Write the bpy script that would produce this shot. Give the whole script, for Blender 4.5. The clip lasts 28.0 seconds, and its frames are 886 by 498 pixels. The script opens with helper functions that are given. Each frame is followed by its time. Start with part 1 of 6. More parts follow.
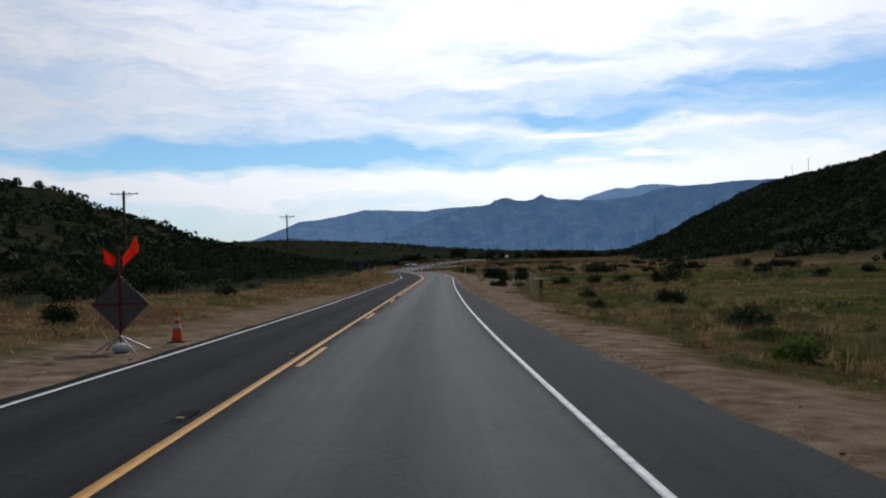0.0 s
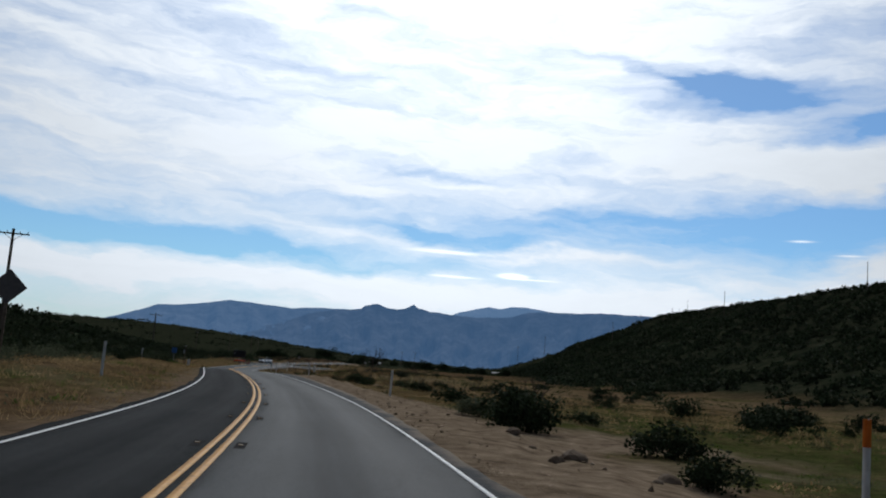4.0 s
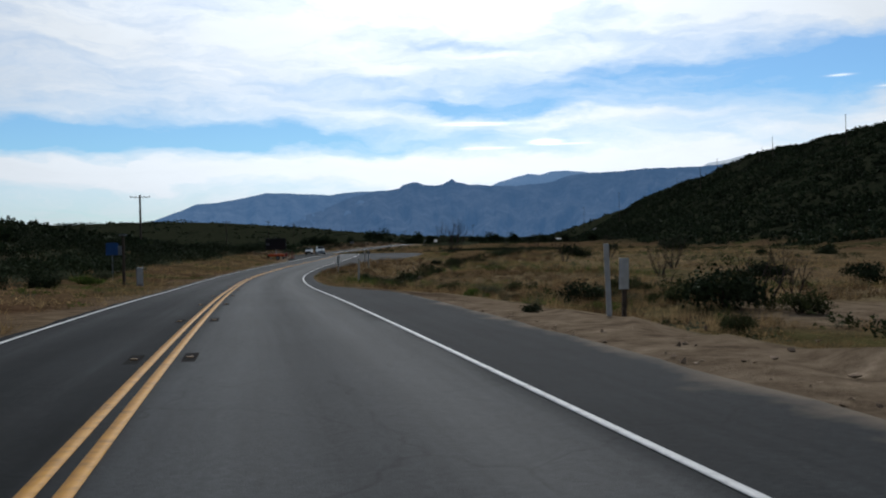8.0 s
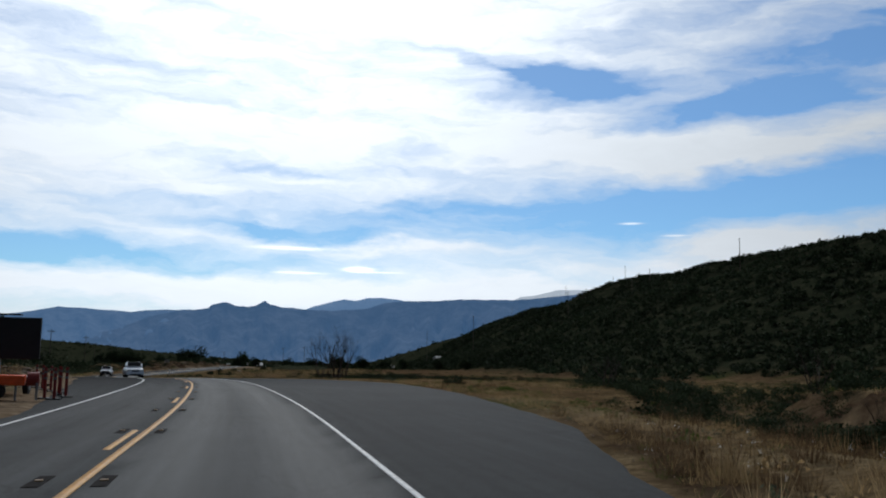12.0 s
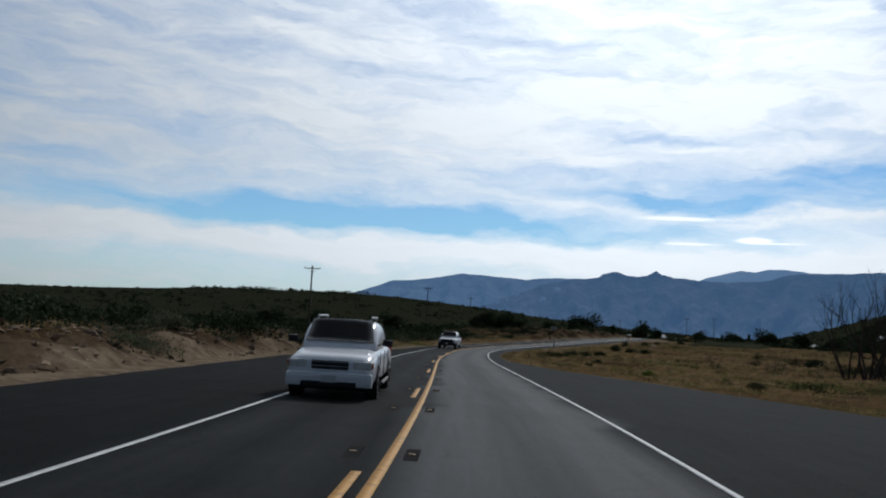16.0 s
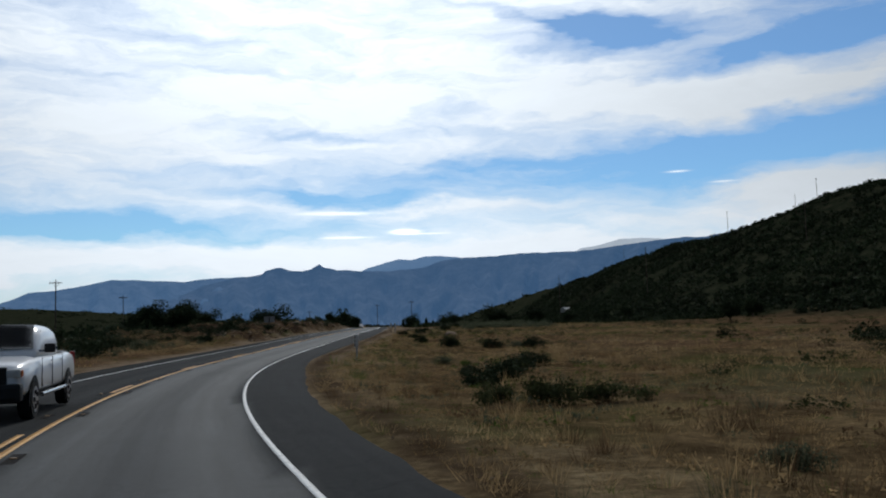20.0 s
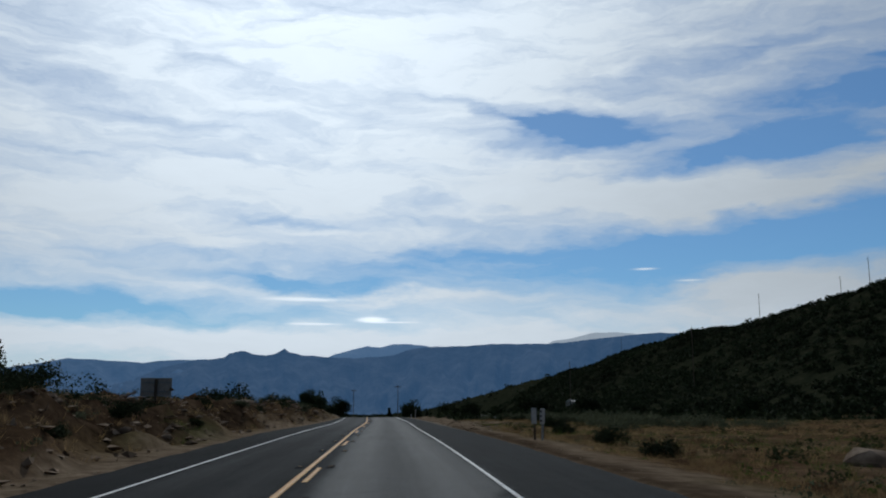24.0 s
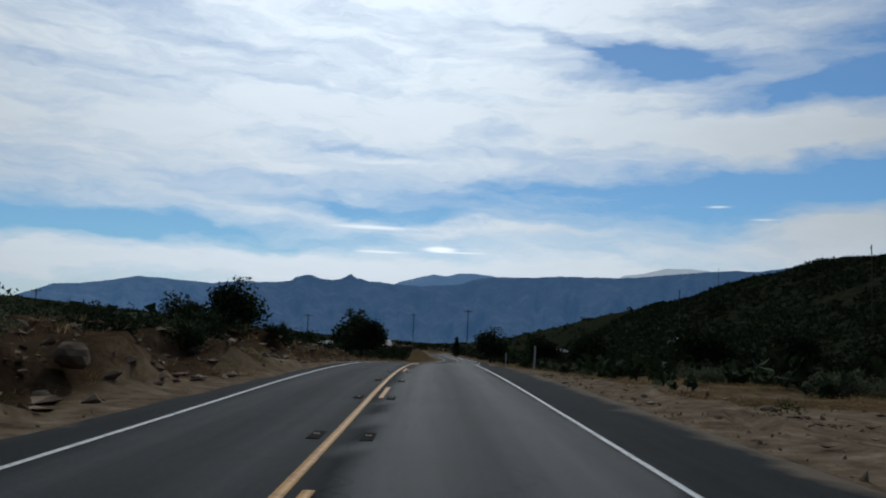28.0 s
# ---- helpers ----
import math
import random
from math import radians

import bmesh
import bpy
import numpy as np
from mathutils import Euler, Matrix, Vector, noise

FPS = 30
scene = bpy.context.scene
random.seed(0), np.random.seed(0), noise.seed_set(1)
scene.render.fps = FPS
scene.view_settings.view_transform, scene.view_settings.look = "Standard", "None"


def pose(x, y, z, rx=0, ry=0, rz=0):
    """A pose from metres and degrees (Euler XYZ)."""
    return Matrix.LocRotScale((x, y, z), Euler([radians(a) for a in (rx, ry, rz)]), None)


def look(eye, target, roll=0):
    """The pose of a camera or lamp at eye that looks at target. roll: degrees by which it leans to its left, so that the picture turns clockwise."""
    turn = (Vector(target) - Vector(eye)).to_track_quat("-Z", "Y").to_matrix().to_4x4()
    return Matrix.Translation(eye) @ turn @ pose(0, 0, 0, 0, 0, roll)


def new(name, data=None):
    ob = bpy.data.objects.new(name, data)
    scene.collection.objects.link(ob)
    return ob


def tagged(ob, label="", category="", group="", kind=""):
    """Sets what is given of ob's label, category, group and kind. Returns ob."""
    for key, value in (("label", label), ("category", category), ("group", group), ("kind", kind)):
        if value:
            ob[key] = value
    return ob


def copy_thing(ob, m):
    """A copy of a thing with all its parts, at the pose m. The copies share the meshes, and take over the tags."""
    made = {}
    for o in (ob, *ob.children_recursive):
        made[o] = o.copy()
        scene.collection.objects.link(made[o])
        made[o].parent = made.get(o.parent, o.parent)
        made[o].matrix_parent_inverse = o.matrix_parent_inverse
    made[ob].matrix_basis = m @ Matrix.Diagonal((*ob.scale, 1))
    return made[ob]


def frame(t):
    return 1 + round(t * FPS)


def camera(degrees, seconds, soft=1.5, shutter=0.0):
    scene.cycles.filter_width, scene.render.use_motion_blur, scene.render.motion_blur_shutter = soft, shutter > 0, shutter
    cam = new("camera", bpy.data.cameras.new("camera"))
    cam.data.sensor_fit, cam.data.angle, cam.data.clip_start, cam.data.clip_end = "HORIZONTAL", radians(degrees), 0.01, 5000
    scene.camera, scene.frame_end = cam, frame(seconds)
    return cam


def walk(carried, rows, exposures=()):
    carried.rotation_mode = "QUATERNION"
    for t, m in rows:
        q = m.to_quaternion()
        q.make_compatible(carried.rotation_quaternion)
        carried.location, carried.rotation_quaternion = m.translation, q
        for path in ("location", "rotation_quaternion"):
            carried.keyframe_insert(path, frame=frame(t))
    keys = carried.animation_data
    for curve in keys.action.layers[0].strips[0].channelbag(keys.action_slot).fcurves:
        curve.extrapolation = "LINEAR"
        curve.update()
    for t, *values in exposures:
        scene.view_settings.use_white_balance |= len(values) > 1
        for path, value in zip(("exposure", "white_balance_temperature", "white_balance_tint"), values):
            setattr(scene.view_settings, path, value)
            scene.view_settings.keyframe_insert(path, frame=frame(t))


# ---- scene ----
# Camera: seconds, eye, heading to the right of +y, pitch, roll in degrees.
cam = camera(52.96, 28.0, soft=2.0)
PATH = [
    (0, -2.030, 48.071, 0.040, -6.404, 0.027, -1.570),
    (0.5, -3.379, 57.228, -0.217, -4.417, 0.204, -1.428),
    (1, -4.736, 66.391, -0.482, -2.779, -0.734, -1.466),
    (1.5, -5.995, 75.574, -0.701, 0.239, -1.346, -1.575),
    (2, -7.233, 84.778, -0.918, 1.884, -1.904, -0.607),
    (2.5, -8.449, 94.672, -1.099, 4.568, -1.647, -0.612),
    (3, -10.188, 109.223, -1.343, 4.471, -0.026, 0.879),
    (3.5, -11.876, 123.787, -1.583, 3.526, 4.312, 3.097),
    (4, -12.987, 133.737, -1.740, 1.731, 7.173, 4.664),
    (4.5, -14.062, 143.118, -1.866, -0.241, 2.208, 0.878),
    (6.5, -20.023, 182.133, -2.280, -4.307, 0.697, 0.769),
    (7, -22.129, 192.210, -2.356, -4.043, -0.481, -0.173),
    (7.5, -24.294, 202.412, -2.525, -2.290, -0.966, -0.402),
    (8, -26.600, 212.747, -2.763, -0.318, -0.963, -1.050),
    (8.5, -28.827, 223.154, -2.865, 1.522, 0.261, 0.151),
    (9, -31.011, 233.553, -3.054, 4.530, 0.139, 0.822),
    (9.5, -33.176, 243.936, -3.295, 7.628, -2.094, 0.176),
    (10, -35.246, 254.294, -3.609, 10.503, -2.908, -3.447),
    (10.5, -37.113, 264.626, -3.932, 14.336, -0.597, -9.503),
    (11, -38.697, 274.956, -4.086, 17.772, 2.556, -9.834),
    (11.5, -39.817, 285.307, -4.228, 16.618, 4.927, -4.467),
    (12, -40.433, 295.684, -4.279, 11.798, 7.200, 0.920),
    (12.5, -40.893, 306.066, -4.256, 9.372, 6.890, 4.037),
    (14.5, -43.036, 347.301, -4.389, 0.056, 2.766, 2.864),
    (15, -43.845, 357.476, -4.500, -5.165, 2.896, 2.414),
    (15.5, -44.981, 367.572, -4.578, -9.593, 3.687, 2.997),
    (16, -46.464, 377.574, -4.714, -12.953, 4.421, 3.308),
    (16.5, -48.312, 387.485, -4.874, -14.080, 4.373, 3.139),
    (17, -50.352, 397.347, -5.059, -13.901, 1.920, 0.968),
    (17.5, -52.470, 407.184, -5.317, -12.109, -1.599, -2.395),
    (18, -54.631, 417.008, -5.563, -6.300, -1.600, -5.050),
    (18.5, -56.542, 426.887, -5.768, 4.690, 2.066, -5.941),
    (19, -58.363, 436.769, -5.962, 9.324, 3.690, -5.505),
    (19.5, -59.944, 446.676, -6.199, 9.122, 4.474, -4.075),
    (20, -61.423, 456.610, -6.394, 8.809, 4.576, -1.645),
    (20.5, -62.806, 466.555, -6.549, 8.965, 5.075, -2.461),
    (21, -63.770, 476.553, -6.649, 9.883, 5.463, -1.805),
    (21.5, -64.098, 486.648, -6.755, 10.966, 6.631, -3.418),
    (23.5, -62.252, 528.155, -6.779, 12.876, 8.959, -1.365),
    (24, -61.328, 538.792, -6.704, 10.909, 10.329, 0.042),
    (24.5, -60.044, 549.434, -6.592, 8.560, 10.643, -0.073),
    (25, -58.744, 560.071, -6.491, 6.136, 11.734, 1.837),
    (25.5, -57.425, 570.706, -6.414, 4.716, 11.856, 2.915),
    (26, -56.113, 581.336, -6.344, 4.638, 13.362, 4.655),
    (26.5, -54.859, 591.934, -6.336, 6.559, 13.027, 3.503),
    (27, -53.625, 602.514, -6.329, 6.743, 9.498, 3.018),
    (27.5, -52.324, 613.101, -6.305, 6.343, 6.806, 3.304),
    (28, -50.979, 623.700, -6.284, 6.572, 5.812, 2.366),
]
rows = []
for t, ex, ey, ez, yaw, pitch, roll in PATH:
    a, b = radians(yaw), radians(pitch)
    way = Vector((math.sin(a) * math.cos(b), math.cos(a) * math.cos(b), math.sin(b)))
    rows.append((t, look((ex, ey, ez), Vector((ex, ey, ez)) + way * 100, roll)))
EXPOSURES = [(0, 0.05), (2, 0.05), (3, -0.08), (4, -0.1), (8, 0.05), (9, 0.0), (11, 0.2), (12, -0.05), (15, -0.15), (17, -0.1), (19, 0.05), (20, -0.1), (21.5, -0.2), (24, -0.5), (26, -0.7), (27, -0.85), (27.5, -0.9), (28, -0.45)]
TINTS = [(0, 6650, 13), (2.5, 6600, 12), (4, 6500, 10), (20, 6500, 9), (24, 6250, 7), (28, 6250, 7)]
walk(cam, rows, [(t, e, float(np.interp(t, [q[0] for q in TINTS], [q[1] for q in TINTS])), float(np.interp(t, [q[0] for q in TINTS], [q[2] for q in TINTS]))) for t, e in EXPOSURES])

# ---- light: thin bright cloud over a blue sky, sun high ahead behind the veil
SUN_AZ, SUN_EL = 8.0, 37.0
GLOW_AZ, GLOW_EL = 1.0, 31.0
world = bpy.data.worlds.new("sky")
scene.world = world
world.use_nodes = True
wt = world.node_tree
wt.nodes.clear()


def wn(kind, **props):
    n = wt.nodes.new(kind)
    for k, v in props.items():
        if k == "operation":
            n.operation = v
    return n


def wm(op, a, b=None, c=None):
    n = wn("ShaderNodeMath", operation=op)
    for k, v in enumerate((a, b, c)):
        if v is None:
            continue
        if isinstance(v, (int, float)):
            n.inputs[k].default_value = v
        else:
            wt.links.new(v, n.inputs[k])
    return n.outputs[0]


def wnoise(u, v, w, scale, detail, rough=0.55):
    c = wn("ShaderNodeCombineXYZ")
    for k, q in enumerate((u, v, w)):
        if isinstance(q, (int, float)):
            c.inputs[k].default_value = q
        else:
            wt.links.new(q, c.inputs[k])
    n = wn("ShaderNodeTexNoise")
    wt.links.new(c.outputs[0], n.inputs["Vector"])
    n.inputs["Scale"].default_value, n.inputs["Detail"].default_value, n.inputs["Roughness"].default_value = scale, detail, rough
    return n.outputs["Fac"]


def wmix(f, a, b):
    n = wn("ShaderNodeMix")
    n.data_type = "RGBA"
    for s, v in ((n.inputs[0], f), (n.inputs[6], a), (n.inputs[7], b)):
        if isinstance(v, tuple):
            s.default_value = (*v, 1)
        elif isinstance(v, (int, float)):
            s.default_value = v
        else:
            wt.links.new(v, s)
    return n.outputs[2]


def build_sky():
    tc = wn("ShaderNodeTexCoord")
    sep = wn("ShaderNodeSeparateXYZ")
    wt.links.new(tc.outputs["Generated"], sep.inputs[0])
    x, y, z = sep.outputs
    az0 = wm("MULTIPLY", wm("ARCTAN2", x, y), 57.2958)
    el0 = wm("MULTIPLY", wm("ARCSINE", z), 57.2958)
    n1 = wnoise(wm("DIVIDE", az0, 9.0), wm("DIVIDE", el0, 3.0), 0.0, 1.0, 5)
    n2 = wnoise(wm("DIVIDE", az0, 7.0), wm("DIVIDE", el0, 2.4), 7.3, 1.0, 5)
    az = wm("ADD", az0, wm("MULTIPLY", wm("SUBTRACT", n1, 0.5), 11.0))
    el = wm("ADD", el0, wm("MULTIPLY", wm("SUBTRACT", n2, 0.5), 3.6))

    def spot(a, e, w, h, tilt=0.0, warp=True):
        p, q = (az, el) if warp else (az0, el0)
        da, de = wm("SUBTRACT", p, a), wm("SUBTRACT", q, e)
        c, s = math.cos(radians(tilt)), math.sin(radians(tilt))
        u = wm("ADD", wm("MULTIPLY", da, c / w), wm("MULTIPLY", de, s / w))
        v = wm("ADD", wm("MULTIPLY", da, -s / h), wm("MULTIPLY", de, c / h))
        r = wm("ADD", wm("MULTIPLY", u, u), wm("MULTIPLY", v, v))
        return wm("EXPONENT", wm("MULTIPLY", wm("POWER", r, 1.3), -1.0))

    streak = wnoise(wm("DIVIDE", az, 13.0), wm("DIVIDE", wm("ADD", el, wm("MULTIPLY", az, 0.04)), 2.2), 3.1, 1.0, 8, 0.6)
    fine = wnoise(wm("DIVIDE", az, 4.0), wm("DIVIDE", el, 0.9), 1.7, 1.0, 6, 0.6)
    cover = wm("ADD", 0.74, wm("MULTIPLY", wm("SUBTRACT", streak, 0.5), 1.2))
    cover = wm("ADD", cover, wm("MULTIPLY", wm("SUBTRACT", fine, 0.5), 0.7))
    for a, e, w, h, tilt, k in SKY_HOLES:
        cover = wm("SUBTRACT", cover, wm("MULTIPLY", spot(a, e, w, h, tilt), k))
    for a, e, w, h, tilt, k in SKY_VEILS:
        cover = wm("ADD", cover, wm("MULTIPLY", spot(a, e, w, h, tilt), k))
    cover = wm("MAXIMUM", wm("MINIMUM", cover, 1.0), 0.10)
    # cloud light: brightest where the veil is thick below the sun
    sa, se = radians(GLOW_AZ), radians(GLOW_EL)
    sx, sy, sz = math.sin(sa) * math.cos(se), math.cos(sa) * math.cos(se), math.sin(se)
    dot = wm("ADD", wm("ADD", wm("MULTIPLY", x, sx), wm("MULTIPLY", y, sy)), wm("MULTIPLY", z, sz))
    ang = wm("MULTIPLY", wm("ARCCOSINE", wm("MINIMUM", dot, 0.99999)), 57.2958)
    glow = wm("EXPONENT", wm("MULTIPLY", wm("POWER", wm("DIVIDE", ang, 20.0), 2.0), -1.0))
    wide = wm("EXPONENT", wm("MULTIPLY", wm("POWER", wm("DIVIDE", ang, 54.0), 2.0), -1.0))
    bright = wm("ADD", wm("ADD", 0.07, wm("MULTIPLY", wide, CLOUD_BASE)), wm("MULTIPLY", glow, CLOUD_GLOW))
    bright = wm("ADD", bright, wm("MULTIPLY", wm("SUBTRACT", fine, 0.5), 0.13))
    low = wm("EXPONENT", wm("MULTIPLY", wm("POWER", wm("DIVIDE", wm("SUBTRACT", el0, 4.5), 3.2), 2.0), -1.0))
    bright = wm("ADD", bright, wm("MULTIPLY", low, wm("MULTIPLY", wide, 0.22)))
    for a, e, w, h, k in SKY_LENSES:
        bright = wm("ADD", bright, wm("MULTIPLY", spot(a, e, w, h, 0, False), k))
        cover = wm("MINIMUM", wm("ADD", cover, wm("MULTIPLY", spot(a, e, w, h, 0, False), k * 2)), 1.0)
    cc = wn("ShaderNodeVectorMath")
    cc.operation = "SCALE"
    cc.inputs[0].default_value = (0.88, 0.955, 1.04)
    wt.links.new(bright, cc.inputs["Scale"])
    sky = wn("ShaderNodeTexSky")
    sky.sky_type, sky.sun_disc = "NISHITA", False
    sky.sun_elevation, sky.sun_rotation = radians(SUN_EL), radians(SUN_AZ)
    sky.air_density, sky.dust_density, sky.ozone_density = 1.0, 0.05, 4.0
    tint = wn("ShaderNodeVectorMath")
    tint.operation = "MULTIPLY"
    wt.links.new(sky.outputs[0], tint.inputs[0])
    tint.inputs[1].default_value = (0.55, 0.86, 1.06)
    sk = wn("ShaderNodeVectorMath")
    sk.operation = "SCALE"
    wt.links.new(tint.outputs[0], sk.inputs[0])
    sk.inputs["Scale"].default_value = SKY_STRENGTH
    col = wmix(cover, sk.outputs[0], cc.outputs[0])
    bg = wn("ShaderNodeBackground")
    wt.links.new(col, bg.inputs[0])
    bg.inputs[1].default_value = 1.0
    out = wn("ShaderNodeOutputWorld")
    wt.links.new(bg.outputs[0], out.inputs[0])


SKY_STRENGTH, CLOUD_BASE, CLOUD_GLOW = 0.085, 0.94, 0.52
# azimuth, elevation, half width, half height, tilt, depth
SKY_HOLES = [
    (20.0, 17.7, 5.4, 1.25, -4, 1.0), (33.0, 16.2, 7.0, 1.1, 4, 0.85), (27.0, 15.3, 4.0, 0.8, 12, 0.5), (14.0, 19.0, 5.0, 0.6, -18, 0.4),
    (16.0, 9.5, 14.0, 1.5, 2, 0.62), (29.0, 10.6, 9.0, 1.8, 6, 0.62), (-12.0, 6.4, 13.0, 1.0, -2, 0.62), (24.0, 8.2, 6.0, 0.9, 4, 0.4),
    (-27.0, 6.2, 12.0, 1.0, 0, 0.6), (2.0, 7.9, 7.0, 0.6, -4, 0.55), (40.0, 19.5, 9.0, 1.8, 8, 0.8), (40.0, 11.0, 8.0, 2.2, 8, 0.8), (30.0, 21.5, 6.0, 0.8, 8, 0.35),
    (0.0, 11.9, 3.0, 0.3, 0, 0.25), (-2.0, 15.8, 3.0, 0.35, 0, 0.2), (-8.0, 9.6, 7.0, 0.4, -3, 0.3),
]
SKY_VEILS = [
    (2.0, 14.5, 14.0, 2.6, 0, 0.25), (-16.0, 12.0, 16.0, 3.0, 0, 0.2), (0.0, 4.0, 70.0, 0.9, 0, 0.42), (24.0, 13.2, 12.0, 1.1, -5, 0.55), (34.0, 13.4, 9.0, 0.9, 4, 0.4),
    (31.0, 7.0, 6.0, 1.2, 4, 0.55), (10.0, 7.2, 7.0, 0.45, 0, 0.45), (8.0, 22.0, 16.0, 4.0, 0, 0.3), (-2.0, 5.0, 5.0, 0.5, 0, 0.3),
]
SKY_LENSES = [
    (6.4, 5.75, 0.9, 0.16, 0.5), (2.6, 5.45, 1.6, 0.07, 0.2), (7.6, 5.6, 1.4, 0.05, 0.2), (23.85, 8.83, 0.7, 0.07, 0.35), (26.5, 8.03, 0.8, 0.06, 0.2),
    (2.2, 7.0, 2.4, 0.12, 0.22),
]
build_sky()
sun = bpy.data.lights.new("sun", "SUN")
sun.energy, sun.angle, sun.color = 1.5, radians(1.0), (1.0, 0.98, 0.95)
sun_ob = new("sun", sun)
sa, se = radians(SUN_AZ), radians(SUN_EL)
sun_way = Vector((math.sin(sa) * math.cos(se), math.cos(sa) * math.cos(se), math.sin(se)))
sun_ob.matrix_world = look(sun_way * 100, (0, 0, 0))

# ---- materials


def material(name, stops, scale=1.0, detail=6, rough=0.85, bump=0.0, bump_scale=40.0, metallic=0.0, second=None, per_object=0.0, island=0.0, spec=0.3):
    """Noise between colours; a second slower noise multiplies; bump from a finer one."""
    m = bpy.data.materials.new(name)
    m.use_nodes = True
    t = m.node_tree
    b = t.nodes["Principled BSDF"]
    b.inputs["Roughness"].default_value, b.inputs["Metallic"].default_value = rough, metallic
    b.inputs["Specular IOR Level"].default_value = spec
    g = t.nodes.new("ShaderNodeNewGeometry")
    n = t.nodes.new("ShaderNodeTexNoise")
    n.inputs["Scale"].default_value, n.inputs["Detail"].default_value = scale, detail
    t.links.new(g.outputs["Position"], n.inputs["Vector"])
    r = t.nodes.new("ShaderNodeValToRGB")
    while len(r.color_ramp.elements) < len(stops):
        r.color_ramp.elements.new(0.5)
    for e, (p, c) in zip(r.color_ramp.elements, stops):
        e.position, e.color = p, (*c, 1)
    t.links.new(n.outputs["Fac"], r.inputs[0])
    col = r.outputs[0]

    def times(fac, lo, hi):
        nonlocal col
        mr = t.nodes.new("ShaderNodeMapRange")
        mr.inputs[1].default_value, mr.inputs[2].default_value = (0.3, 0.7) if fac[1] else (0, 1)
        mr.inputs[3].default_value, mr.inputs[4].default_value = lo, hi
        t.links.new(fac[0], mr.inputs[0])
        v = t.nodes.new("ShaderNodeVectorMath")
        v.operation = "SCALE"
        t.links.new(col, v.inputs[0])
        t.links.new(mr.outputs[0], v.inputs["Scale"])
        col = v.outputs[0]

    if second:
        n2 = t.nodes.new("ShaderNodeTexNoise")
        n2.inputs["Scale"].default_value, n2.inputs["Detail"].default_value = second[0], 3
        t.links.new(g.outputs["Position"], n2.inputs["Vector"])
        times((n2.outputs["Fac"], True), second[1], second[2])
    if per_object:
        oi = t.nodes.new("ShaderNodeObjectInfo")
        times((oi.outputs["Random"], False), 1 - per_object, 1 + per_object)
    if island:
        times((g.outputs["Random Per Island"], False), 1 - island, 1 + island)
    t.links.new(col, b.inputs["Base Color"])
    if bump:
        n3 = t.nodes.new("ShaderNodeTexNoise")
        n3.inputs["Scale"].default_value, n3.inputs["Detail"].default_value = bump_scale, 4
        t.links.new(g.outputs["Position"], n3.inputs["Vector"])
        bp = t.nodes.new("ShaderNodeBump")
        bp.inputs["Strength"].default_value, bp.inputs["Distance"].default_value = bump, 0.02
        t.links.new(n3.outputs["Fac"], bp.inputs["Height"])
        t.links.new(bp.outputs[0], b.inputs["Normal"])
    return m


def leafy(m, share=0.45):
    """Let light through thin leaves."""
    t = m.node_tree
    b, out = t.nodes["Principled BSDF"], t.nodes["Material Output"]
    b.inputs["Specular IOR Level"].default_value = 0.03
    tr, mx = t.nodes.new("ShaderNodeBsdfTranslucent"), t.nodes.new("ShaderNodeMixShader")
    t.links.new(b.inputs["Base Color"].links[0].from_socket, tr.inputs[0])
    mx.inputs[0].default_value = share
    t.links.new(b.outputs[0], mx.inputs[1]), t.links.new(tr.outputs[0], mx.inputs[2]), t.links.new(mx.outputs[0], out.inputs[0])
    return m


def plain(name, c, rough=0.5, metallic=0.0, var=0.15, scale=6.0, **kw):
    lo, hi = tuple(v * (1 - var) for v in c), tuple(min(1, v * (1 + var)) for v in c)
    return material(name, [(0.3, lo), (0.7, hi)], scale, 5, rough, metallic=metallic, **kw)


